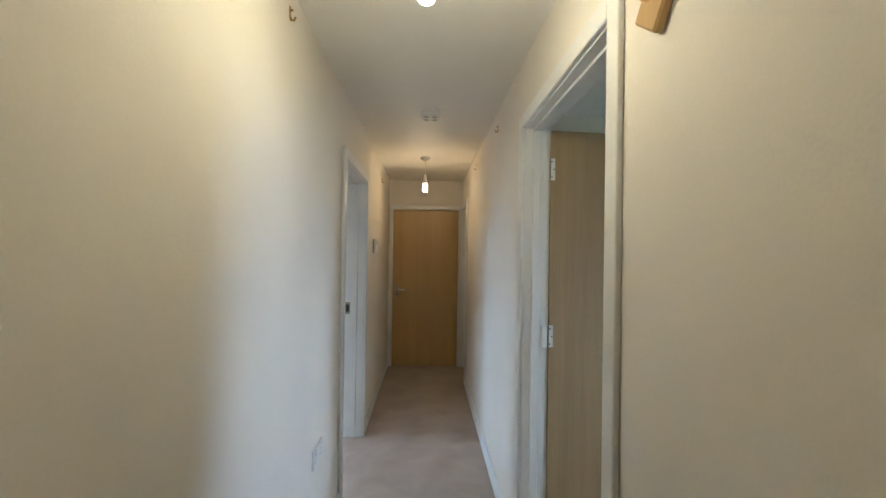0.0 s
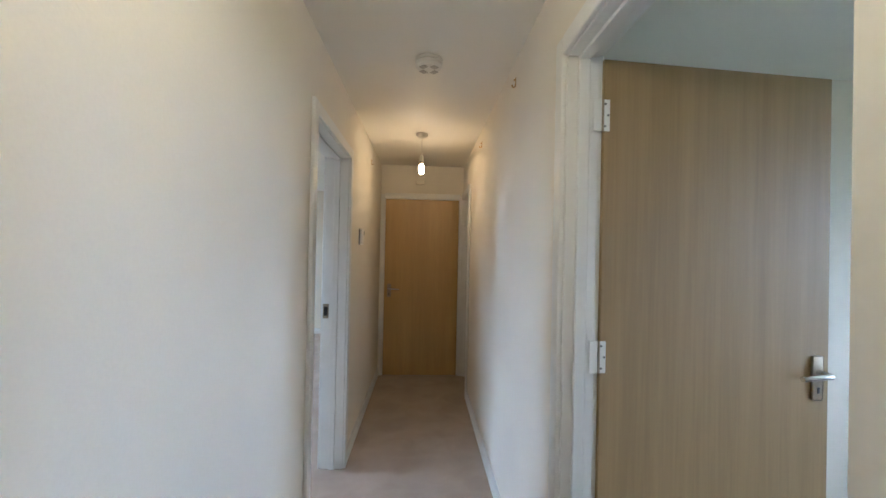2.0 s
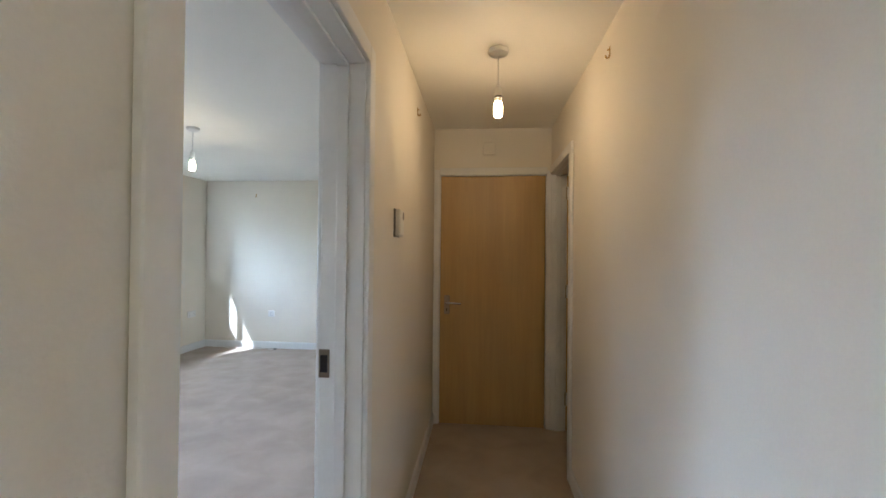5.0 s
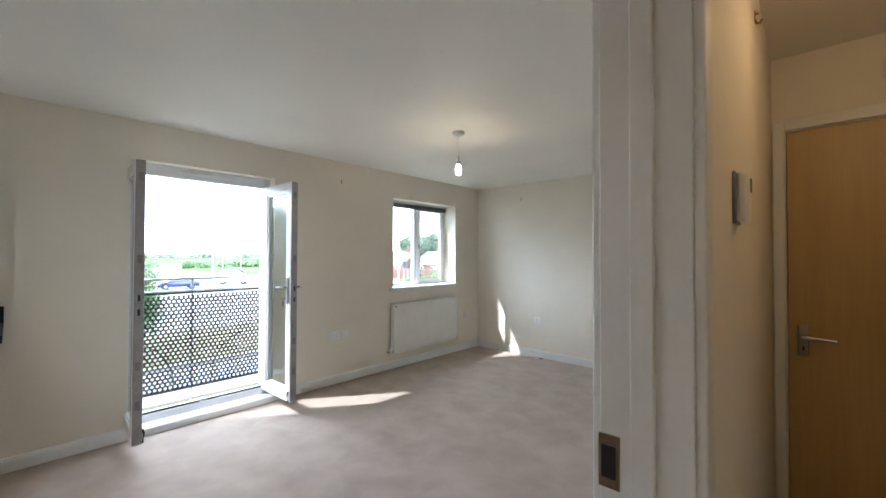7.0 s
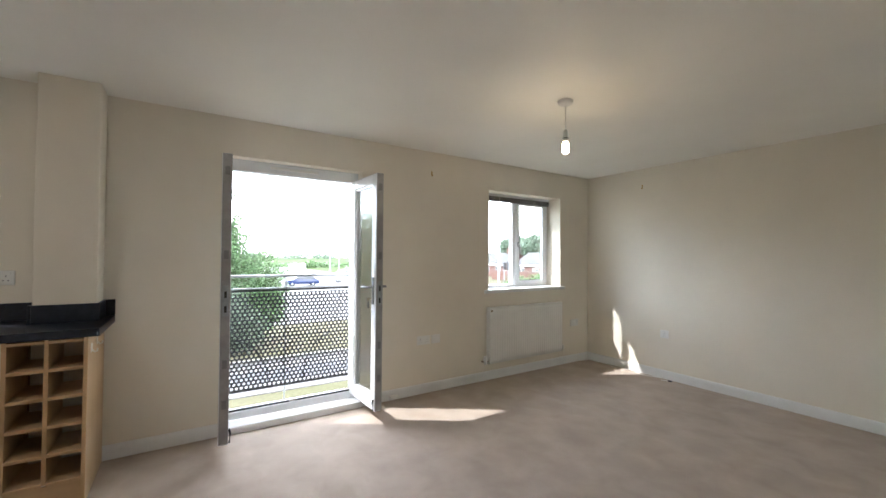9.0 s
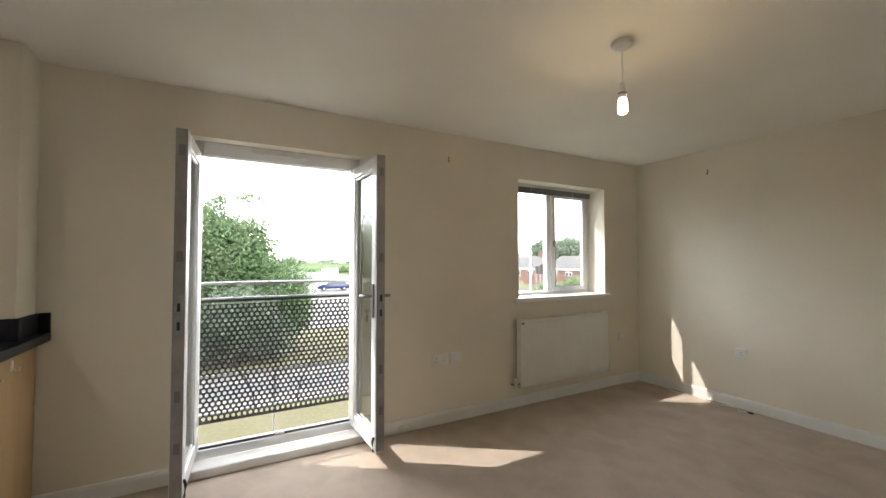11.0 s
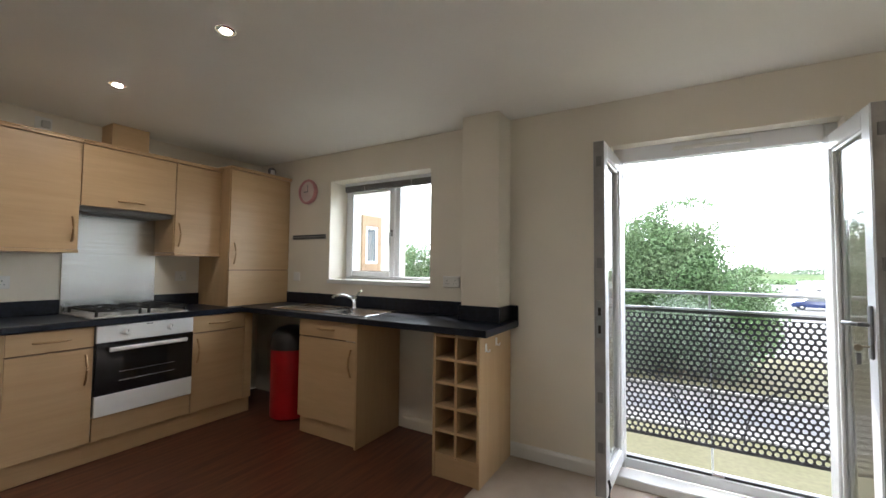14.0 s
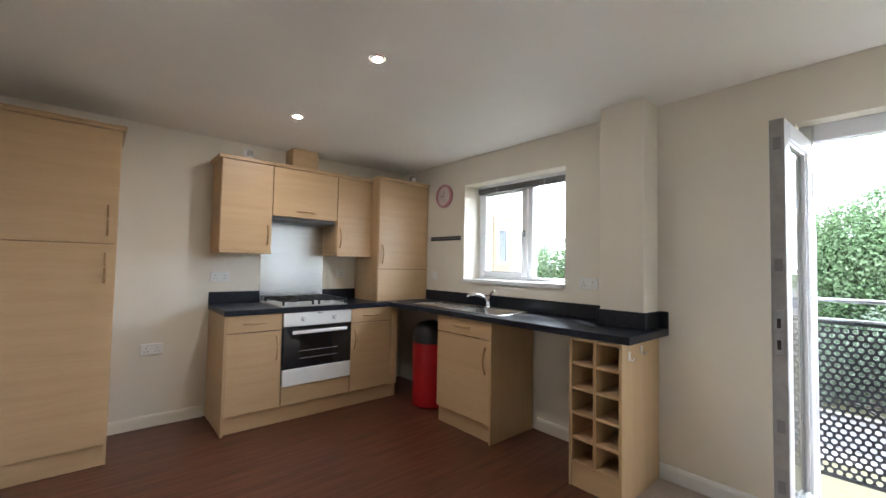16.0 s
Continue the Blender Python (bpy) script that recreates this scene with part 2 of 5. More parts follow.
def finish(name, bm, material, smooth=False):
    bmesh.ops.recalc_face_normals(bm, faces=bm.faces)
    me = bpy.data.meshes.new(name)
    bm.to_mesh(me)
    bm.free()
    for m in material if isinstance(material, (list, tuple)) else [material]:
        me.materials.append(m)
    if smooth:
        me.polygons.foreach_set("use_smooth", [True] * len(me.polygons))
        me.set_sharp_from_angle(angle=radians(35))
    return me


def part(name, bm, material, parent, label="", smooth=False):
    """Link bm, given in world metres, as one mesh under a thing or a part."""
    inv = ROOT[parent].inverted()
    bmesh.ops.transform(bm, matrix=inv, verts=bm.verts)
    ob = new(name, finish(name, bm, material, smooth))
    ob.parent = parent
    ROOT[ob] = ROOT[parent]
    return tagged(ob, label)


def solid(name, bm, material, label="", category="", kind="structure", smooth=False):
    ob = new(name, finish(name, bm, material, smooth))
    ROOT[ob] = Matrix()
    return tagged(ob, label, category, "", kind)


def add_box(bm, a, b, m=None):
    lo, hi = [min(p, q) for p, q in zip(a, b)], [max(p, q) for p, q in zip(a, b)]
    mm = Matrix.Translation([(p + q) / 2 for p, q in zip(lo, hi)]) @ Matrix.Diagonal([max(q - p, 1e-4) for p, q in zip(lo, hi)] + [1])
    return bmesh.ops.create_cube(bm, size=1, matrix=(m or Matrix()) @ mm)["verts"]


def box(a, b, bev=0.0, m=None, seg=1):
    bm = bmesh.new()
    add_box(bm, a, b, m)
    if bev:
        bmesh.ops.bevel(bm, geom=bm.edges[:], offset=bev, segments=seg, profile=0.6, affect='EDGES')
    return bm


def boxes(*list_of, bev=0.0, m=None):
    bm = bmesh.new()
    for a, b in list_of:
        add_box(bm, a, b, m)
    if bev:
        bmesh.ops.bevel(bm, geom=bm.edges[:], offset=bev, segments=1, profile=0.6, affect='EDGES')
    return bm


def cyl(a, b, r, r2=None, seg=20, bm=None, caps=True):
    bm = bm or bmesh.new()
    a, b = Vector(a), Vector(b)
    d = b - a
    q = d.to_track_quat('Z', 'Y').to_matrix().to_4x4()
    bmesh.ops.create_cone(bm, cap_ends=caps, segments=seg, radius1=r, radius2=r if r2 is None else r2, depth=d.length, matrix=Matrix.Translation((a + b) / 2) @ q)
    return bm


def lathe(profile, at, seg=28, axis=None):
    """Turn a profile of (radius, height) about z, then lay its axis along axis."""
    bm = bmesh.new()
    rings = [[bm.verts.new((r * math.cos(2 * math.pi * k / seg), r * math.sin(2 * math.pi * k / seg), h)) for k in range(seg)] for r, h in profile]
    for r0, r1 in zip(rings, rings[1:]):
        for k in range(seg):
            bm.faces.new((r0[k], r0[(k + 1) % seg], r1[(k + 1) % seg], r1[k]))
    bm.faces.new(rings[0][::-1])
    bm.faces.new(rings[-1])
    q = Vector(axis).to_track_quat('Z', 'Y').to_matrix().to_4x4() if axis else Matrix()
    bmesh.ops.transform(bm, matrix=Matrix.Translation(at) @ q, verts=bm.verts)
    return bm


def tube(points, r, seg=10, bm=None):
    """A bent rod through the points."""
    bm = bm or bmesh.new()
    pts = [Vector(p) for p in points]
    rings = []
    for i, p in enumerate(pts):
        d = (pts[min(i + 1, len(pts) - 1)] - pts[max(i - 1, 0)]).normalized()
        q = d.to_track_quat('Z', 'Y').to_matrix()
        rings.append([bm.verts.new(p + q @ Vector((r * math.cos(2 * math.pi * k / seg), r * math.sin(2 * math.pi * k / seg), 0))) for k in range(seg)])
    for r0, r1 in zip(rings, rings[1:]):
        for k in range(seg):
            bm.faces.new((r0[k], r0[(k + 1) % seg], r1[(k + 1) % seg], r1[k]))
    bm.faces.new(rings[0][::-1])
    bm.faces.new(rings[-1])
    return bm


def wall(name, axis, p0, p1, u0, u1, z0, z1, holes, material, label):
    """A wall slab across axis between p0 and p1, from u0 to u1, with holes (u0, u1, z0, z1) through it."""
    us = sorted({u0, u1, *[v for h in holes for v in h[:2]]})
    zs = sorted({z0, z1, *[v for h in holes for v in h[2:]]})
    solid_at = lambda i, k: 0 <= i < len(us) - 1 and 0 <= k < len(zs) - 1 and not any(h[0] - 1e-6 <= us[i] and us[i + 1] <= h[1] + 1e-6 and h[2] - 1e-6 <= zs[k] and zs[k + 1] <= h[3] + 1e-6 for h in holes)
    bm = bmesh.new()
    made = {}
    def v(p, u, z):
        key = (p, u, z)
        if key not in made:
            made[key] = bm.verts.new((p, u, z) if axis == "x" else (u, p, z))
        return made[key]
    for i in range(len(us) - 1):
        for k in range(len(zs) - 1):
            if not solid_at(i, k):
                continue
            a, b, c, d = us[i], us[i + 1], zs[k], zs[k + 1]
            for p in (p0, p1):
                bm.faces.new((v(p, a, c), v(p, b, c), v(p, b, d), v(p, a, d)))
            if not solid_at(i - 1, k):
                bm.faces.new((v(p0, a, c), v(p0, a, d), v(p1, a, d), v(p1, a, c)))
            if not solid_at(i + 1, k):
                bm.faces.new((v(p0, b, c), v(p0, b, d), v(p1, b, d), v(p1, b, c)))
            if not solid_at(i, k - 1):
                bm.faces.new((v(p0, a, c), v(p0, b, c), v(p1, b, c), v(p1, a, c)))
            if not solid_at(i, k + 1):
                bm.faces.new((v(p0, a, d), v(p0, b, d), v(p1, b, d), v(p1, a, d)))
    return solid(name, bm, material, label, "wall")


# ---- plan ----
H = 2.365
WX, WXO = -3.585, -3.90          # window wall, inner and outer face
EY, KY = 7.605, -0.13            # living room's end wall, kitchen's wall
HL, HLR = -0.03, -0.17           # hall's side and living room's side of the wall between them
HR, HRO = 0.90, 1.00             # hall's other wall
HY = 5.43                        # hall's end wall
LD = (2.71, 3.505, 1.985)        # living room doorway
RD = (1.325, 2.165, 2.025)       # first room's doorway
RD2 = (4.75, 5.40, 1.985)        # second room's doorway
ED = (0.028, 0.856, 1.982)       # end door
FD = (3.385, 4.465, 0.0, 2.077)  # French window
W1 = (5.92, 7.07, 0.945, 2.057)
W2 = (0.914, 2.035, 1.150, 2.095)

floor = solid("floor", boxes(((WX, 2.68, -0.2), (HLR, EY + 0.1, 0)), ((HLR, -1.2, -0.2), (HRO, HY + 0.1, 0)), ((HRO, -0.2, -0.2), (4.0, 6.6, 0)), ((HLR, HY + 0.1, -0.2), (HRO, EY, 0))), M_CARPET, "worn beige carpet with faint stains", "carpet")
solid("floor_kitchen", box((WX, KY, -0.2), (HLR, 2.68, -0.004)), M_VINYL, "dark red-brown wood-effect vinyl floor", "floor")
solid("ceiling", box((WXO, -1.3, H), (4.1, EY + 0.2, H + 0.2)), M_CEIL, "smooth off-white painted ceiling", "ceiling")
wall("wall_window", "x", WXO, WX, KY - 0.2, EY + 0.2, -0.205, H, [(FD[0], FD[1], FD[2], FD[3]), W1, W2], M_WALL, "cream painted outer wall with window openings")
wall("wall_end", "y", EY, EY + 0.2, WX, 4.0, 0, H, [], M_WALL, "cream painted living room end wall")
wall("wall_kitchen", "y", KY - 0.2, KY, WX, HLR, 0, H, [], M_WALL, "cream painted kitchen wall")
wall("wall_hall_left", "x", HLR, HL, -1.2, EY, 0, H, [(LD[0] - 0.03, LD[1] + 0.03, 0, LD[2] + 0.03)], M_WALL_HALL, "cream painted wall between hall and living room")
wall("wall_hall_right", "x", HR, HRO, -1.2, 6.6, 0, H, [(RD[0] - 0.03, RD[1] + 0.03, 0, RD[2] + 0.03), (RD2[0] - 0.03, RD2[1] + 0.03, 0, RD2[2] + 0.03)], M_WALL_HALL, "cream painted hall wall with two doorways")
wall("wall_hall_end", "y", HY, HY + 0.1, HL, HR, 0, H, [(ED[0] - 0.03, ED[1] + 0.03, 0, ED[2] + 0.03)], M_WALL_HALL, "cream painted wall over the hall's end door")
wall("wall_hall_back", "y", -1.2, -1.1, HL, HR, 0, H, [], M_WALL_HALL, "plain hall wall")
wall("wall_bedroom_far", "x", 4.0, 4.1, -0.3, 6.6, 0, H, [(0.82, 1.64, 0.95, 2.00)], M_WALL, "plain bedroom wall with a window opening")
wall("wall_bedroom_near", "y", -0.3, -0.2, HRO, 4.0, 0, H, [], M_WALL, "plain bedroom wall")
wall("wall_bedroom_side", "y", 2.95, 3.05, HRO, 4.0, 0, H, [], M_WALL, "plain wall between the side rooms")
wall("wall_side_end", "y", 6.5, 6.6, HRO, 4.0, 0, H, [], M_WALL, "plain side room wall")
solid("pier", box((WX, 2.43, 0), (-3.37, 2.71, H), 0.004), M_WALL, "cream painted pier boxed out beside the worktop", "wall")


def skirting(name, runs, paint=M_GLOSS, label="white gloss painted skirting board"):
    """Boards 9 cm high with a rounded top edge, one for each run of wall."""
    s = thing(name, (0, 0, 0), label, "skirting", kind="structure")
    for (x0, y0), (x1, y1), (nx, ny) in runs:
        bm = bmesh.new()
        prof = [(0, 0), (0.015, 0), (0.015, 0.070), (0.011, 0.086), (0.005, 0.092), (0, 0.092)]
        ends = [[bm.verts.new((x + nx * d, y + ny * d, z)) for d, z in prof] for x, y in ((x0, y0), (x1, y1))]
        for k in range(len(prof)):
            bm.faces.new((ends[0][k], ends[0][(k + 1) % 6], ends[1][(k + 1) % 6], ends[1][k]))
        bm.faces.new(ends[0]), bm.faces.new(ends[1][::-1])
        part("board", bm, paint, s)
    return s


skirting("baseboard_living", [((WX, 2.715), (WX, FD[0]), (1, 0)), ((WX, FD[1]), (WX, EY), (1, 0)), ((WX, EY), (HLR, EY), (0, -1)), ((HLR, 3.60), (HLR, EY), (-1, 0))])
skirting("baseboard_kitchen", [((HLR, -0.1), (HLR, 2.63), (-1, 0)), ((-1.57, KY), (-0.95, KY), (0, 1)), ((WX, 1.80), (WX, 2.39), (1, 0))], M_WALL, "cream painted kitchen skirting board")
skirting("baseboard_hall", [((HL, -1.1), (HL, 2.65), (1, 0)), ((HL, 3.59), (HL, HY), (1, 0)), ((HR, -1.1), (HR, 1.26), (-1, 0)), ((HR, 2.225), (HR, 4.68), (-1, 0))])


def door_lining(name, axis, p0, p1, u0, u1, top, sides, label):
    """Lining boards with stops through the wall from p0 to p1, and architraves on the faces in sides."""
    d = thing(name, (0, 0, 0), label, "door frame", kind="structure")
    fix = lambda p, u, z: (p, u, z) if axis == "x" else (u, p, z)
    for n, a, b in (("jamb", u0 - 0.03, u0), ("jamb", u1, u1 + 0.03)):
        part(n, box(fix(p0 - 0.002, a, 0), fix(p1 + 0.002, b, top + 0.03), 0.002), M_GLOSS, d)
    part("head", box(fix(p0 - 0.002, u0, top), fix(p1 + 0.002, u1, top + 0.03), 0.002), M_GLOSS, d)
    mid = (p0 + p1) / 2
    part("stop", boxes((fix(mid - 0.018, u0, 0), fix(mid + 0.018, u0 + 0.012, top)), (fix(mid - 0.018, u1 - 0.012, 0), fix(mid + 0.018, u1, top)), (fix(mid - 0.018, u0 + 0.012, top - 0.012), fix(mid + 0.018, u1 - 0.012, top)), bev=0.002), M_GLOSS, d)
    for p, s, wl_, wr_ in sides:
        q = p + s * 0.018
        for a, b, c in ((u0 - 0.006, -1, wl_), (u1 + 0.006, 1, wr_)):
            if c:
                part("architrave", box(fix(p, a, 0), fix(q, a + b * c, top + 0.006 + c), 0.007, None, 3), M_GLOSS, d, smooth=True)
        part("architrave", box(fix(p, u0 - 0.006, top + 0.006), fix(q, u1 + 0.006, top + 0.066), 0.007, None, 3), M_GLOSS, d, smooth=True)
    return d


dl = door_lining("doorway_living", "x", HLR, HL, LD[0], LD[1], LD[2], [(HL, 1, 0.06, 0.06), (HLR, -1, 0.06, 0.06)], "white gloss doorway frame with no leaf in it")
sp = part("strike_plate", box((-0.174, LD[1] - 0.003, 0.960), (-0.138, LD[1] + 0.002, 1.052), 0.001), M_NICKEL, dl, "worn nickel strike plate")
part("latch_box", box((-0.168, LD[1] - 0.006, 0.978), (-0.144, LD[1] - 0.001, 1.034), 0.001), M_BLACKPL, sp, "dark latch hole")
door_lining("doorway_bedroom", "x", HR, HRO, RD[0], RD[1], RD[2], [(HR, -1, 0.06, 0.06), (HRO, 1, 0.06, 0.06)], "white gloss bedroom door frame")
door_lining("doorway_side", "x", HR, HRO, RD2[0], RD2[1], RD2[2], [(HR, -1, 0.06, 0.018), (HRO, 1, 0.06, 0.06)], "white gloss side room door frame")
door_lining("doorway_end", "y", HY, HY + 0.1, ED[0] - 0.003, ED[1] + 0.003, ED[2] + 0.003, [(HY, -1, 0.045, 0.03)], "white gloss frame of the hall's end door")


def lever(parent, at, u, nrm):
    """A lever handle on a rounded back plate; u points along the lever, nrm away from the leaf."""
    at, u, nrm = Vector(at), Vector(u), Vector(nrm)
    z = Vector((0, 0, 1))
    m = Matrix((u, nrm, z)).transposed().to_4x4()
    m.translation = at
    plate = part("back_plate", box((-0.021, 0, -0.075), (0.021, 0.009, 0.075), 0.008, m, 3), M_NICKEL, parent, "worn dark nickel back plate", smooth=True)
    pts = [m @ Vector(p) for p in ((0, 0.006, 0.02), (0, 0.045, 0.02), (0.008, 0.055, 0.02), (0.05, 0.057, 0.018), (0.115, 0.055, 0.014))]
    part("lever", tube(pts, 0.0095, 12), M_CHROME, plate, "chrome lever", smooth=True)
    part("key_slot", box((-0.004, 0.008, -0.05), (0.004, 0.0105, -0.03), 0, m), M_BLACKPL, plate)


def butt_hinge(parent, m):
    """Two leaves and a knuckle; m has x along one leaf, y along the other."""
    h = part("hinge", box((0, -0.0015, -0.05), (0.026, 0.0015, 0.05), 0.0008, m), M_GLOSS, parent, "steel butt hinge with paint on it")
    part("hinge_leaf", box((-0.028, -0.0015, -0.05), (-0.001, 0.0015, 0.05), 0.0008, m), M_GLOSS, h)
    part("knuckle", cyl(m @ Vector((0.003, 0.003, -0.05)), m @ Vector((0.003, 0.003, 0.05)), 0.006, seg=12), M_NICKEL, h)
    bm = bmesh.new()
    for x, z in ((0.010, -0.035), (0.020, 0.0), (0.010, 0.035)):
        cyl(m @ Vector((x, -0.003, z)), m @ Vector((x, 0.003, z)), 0.004, seg=8, bm=bm)
    part("screws", bm, M_GREYPL, h)


def flush_door(name, hinge, ang, width, height, thick, material, label, lever_sides, inset=0.055, lever_z=0.955, hinges=(0.25, 1.08, 1.84)):
    """A flush leaf hung at hinge; ang is the heading from hinge to lock edge; its thickness lies to the left of that heading."""
    d = thing(name, (hinge[0], hinge[1], 0.008), label, "door")
    m = Matrix.Translation((hinge[0], hinge[1], 0)) @ Matrix.Rotation(radians(ang), 4, 'Z')
    part("leaf", box((0.003, 0, 0.008), (width, thick, height), 0.002, m), material, d)
    r = m.to_3x3()
    for s in lever_sides:
        lever(d, m @ Vector((width - inset, thick if s > 0 else 0, lever_z)), r @ Vector((-1, 0, 0)), r @ Vector((0, s, 0)))
    for z in hinges:
        butt_hinge(d, Matrix.Translation((0, 0, z)) @ m @ Matrix.Translation((-0.004, -0.001 if lever_sides[0] < 0 else thick, 0)))
    return d


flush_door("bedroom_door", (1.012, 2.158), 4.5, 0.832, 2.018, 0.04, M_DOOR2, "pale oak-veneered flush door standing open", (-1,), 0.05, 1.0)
flush_door("end_door", (ED[1], HY + 0.03), 180, ED[1] - ED[0], ED[2], 0.04, M_DOOR, "honey oak-veneered flush door, shut", (1,), hinges=())
flush_door("side_door", (1.008, 5.395), -12, 0.62, 1.975, 0.04, M_DOOR, "honey oak-veneered flush door standing open", (-1,))

# ---- windows ----
def handle_bar(parent, m):
    """A window handle: a rose and a cranked lever hanging down, in m's x-z plane, away along y."""
    h = part("handle", box((-0.012, 0, -0.03), (0.012, 0.012, 0.03), 0.004, m), M_GREYPL, parent, "grey window handle")
    part("handle_lever", tube([m @ Vector(p) for p in ((0, 0.01, 0), (0, 0.035, 0), (0.004, 0.042, -0.02), (0.008, 0.042, -0.11))], 0.007, 8), M_GREYPL, h)


def casement(name, y0, y1, z0, z1, opener, label):
    """A two-light window set towards the outside of its opening: an outer frame with mullion, a fixed pane, one opening sash; sill board and blind are added apart."""
    w = thing(name, (-3.83, (y0 + y1) / 2, z0), label, "window", kind="structure")
    xi, xo, f = -3.80, -3.865, 0.055
    mid = (y0 + y1) / 2 + (0.0 if opener > 0 else 0.07)
    part("window_frame", boxes(((xo, y0, z0), (xi, y0 + f, z1)), ((xo, y1 - f, z0), (xi, y1, z1)), ((xo, y0 + f, z0), (xi, y1 - f, z0 + f)), ((xo, y0 + f, z1 - f), (xi, y1 - f, z1)), ((xo, mid - f / 2, z0 + f), (xi, mid + f / 2, z1 - f)), bev=0.006), M_UPVC, w)
    lo, hi = (mid + f / 2, y1 - f) if opener > 0 else (y0 + f, mid - f / 2)
    flo, fhi = (y0 + f, mid - f / 2) if opener > 0 else (mid + f / 2, y1 - f)
    part("pane", box((-3.835, flo, z0 + f), (-3.829, fhi, z1 - f)), M_GLASS, w).visible_shadow = False
    s, g = 0.052, 0.006
    a, b, c, d = lo - 0.008, hi + 0.008, z0 + f - 0.008, z1 - f + 0.008
    sash = part("sash", boxes(((xi - 0.02, a, c), (xi + 0.018, a + s, d)), ((xi - 0.02, b - s, c), (xi + 0.018, b, d)), ((xi - 0.02, a + s, c), (xi + 0.018, b - s, c + s)), ((xi - 0.02, a + s, d - s), (xi + 0.018, b - s, d)), bev=0.006), M_UPVC, w, "opening sash, shut")
    part("pane", box((-3.812, a + s, c + s), (-3.806, b - s, d - s)), M_GLASS, sash).visible_shadow = False
    part("gasket", boxes(((xi + 0.0125, a + s, c + s), (xi + 0.0165, a + s + 0.004, d - s)), ((xi + 0.0125, b - s - 0.004, c + s), (xi + 0.0165, b - s, d - s)), ((xi + 0.0125, a + s + 0.004, c + s), (xi + 0.0165, b - s - 0.004, c + s + 0.004))), M_GREYPL, sash)
    hy = a + s / 2 if opener > 0 else b - s / 2
    handle_bar(sash, Matrix(((0, 1, 0, xi + 0.018), (1, 0, 0, hy), (0, 0, 1, (z0 + z1) / 2 - 0.02), (0, 0, 0, 1))))
    return w


def sill(name, y0, y1, z, over, label):
    s = thing(name, (WX, (y0 + y1) / 2, z - 0.03), label, "window sill", kind="structure")
    part("board", boxes(((-3.80, y0 + 0.001, z + 0.001), (WX, y1 - 0.001, z + 0.022)), ((WX, y0 - over, z - 0.014), (WX + 0.028, y1 + over, z + 0.022)), bev=0.004), M_GLOSS, s)


def blind(name, y0, y1, ztop):
    """A slatted blind drawn right up: head rail, a stack of slats, a bottom rail and cords."""
    b = thing(name, (-3.72, (y0 + y1) / 2, ztop), "grey slatted blind pulled all the way up under the lintel", "blind", "window blinds")
    part("head_rail", box((-3.757, y0, ztop - 0.030), (-3.715, y1, ztop - 0.001), 0.003), M_UPVC, b, "pale head rail")
    for i in range(9):
        z = ztop - 0.035 - 0.0045 * i
        part("slat", box((-3.760, y0 + 0.004, z - 0.0015), (-3.712, y1 - 0.004, z + 0.0015)), M_BLIND, b)
    part("bottom_rail", box((-3.758, y0 + 0.004, ztop - 0.086), (-3.714, y1 - 0.004, ztop - 0.074), 0.003), M_BLIND, b)
    for y in (y0 + 0.25, y1 - 0.27):
        part("cord", box((-3.709, y, ztop - 0.09), (-3.707, y + 0.002, ztop - 0.03)), M_PLASTIC, b)


casement("window_living", W1[0], W1[1], W1[2], W1[3], 1, "white two-light window in the living room wall")
sill("sill_living", W1[0], W1[1], W1[2], 0.06, "white gloss sill board under the living room window")
blind("window_blind", W1[0] + 0.01, W1[1] - 0.06, W1[3] - 0.002)
casement("window_kitchen", W2[0], W2[1], W2[2], W2[3], -1, "white two-light window over the kitchen sink")
sill("sill_kitchen", W2[0], W2[1], W2[2], 0.0, "white gloss sill board over the kitchen sink")
blind("window_blind", W2[0] + 0.06, W2[1] - 0.01, W2[3] - 0.002)

# French window: fixed frame, two leaves folded back into the room
fw = thing("french_window_frame", (-3.72, 3.925, 0), "white frame of the French window", "door frame", kind="structure")
FI, FO = -3.685, -3.75
part("jamb", box((FO, FD[0], 0.0), (FI, FD[0] + 0.055, FD[3]), 0.005), M_UPVC, fw)
part("jamb", box((FO, FD[1] - 0.055, 0.0), (FI, FD[1], FD[3]), 0.005), M_UPVC, fw)
hd = part("head", box((FO, FD[0] + 0.055, 1.985), (FI, FD[1] - 0.055, FD[3]), 0.005), M_UPVC, fw)
part("trickle_vent", boxes(((FI, 3.72, 2.025), (FI + 0.014, 4.10, 2.047)), ((FI + 0.014, 3.73, 2.032), (FI + 0.017, 4.09, 2.036)), bev=0.002), M_PLASTIC, hd)
th = part("threshold", boxes(((FO, FD[0] + 0.055, 0.055), (FI, FD[1] - 0.055, 0.115)), ((FO + 0.01, FD[0] + 0.06, 0.115), (FI - 0.025, FD[1] - 0.06, 0.13)), bev=0.004), M_UPVC, fw)
part("seal", box((FI - 0.022, FD[0] + 0.06, 0.115), (FI - 0.014, FD[1] - 0.06, 0.128)), M_BLACKPL, th)
part("catch", boxes(((FI - 0.03, 3.89, 0.118), (FI - 0.005, 3.95, 0.137)), bev=0.004), M_CHROME, th, "steel floor catch")
part("sill_board", box((FI, FD[0] + 0.001, -0.002), (WX + 0.035, FD[1] - 0.001, 0.055), 0.006), M_GLOSS, fw, "white gloss sill board at the foot of the French window")


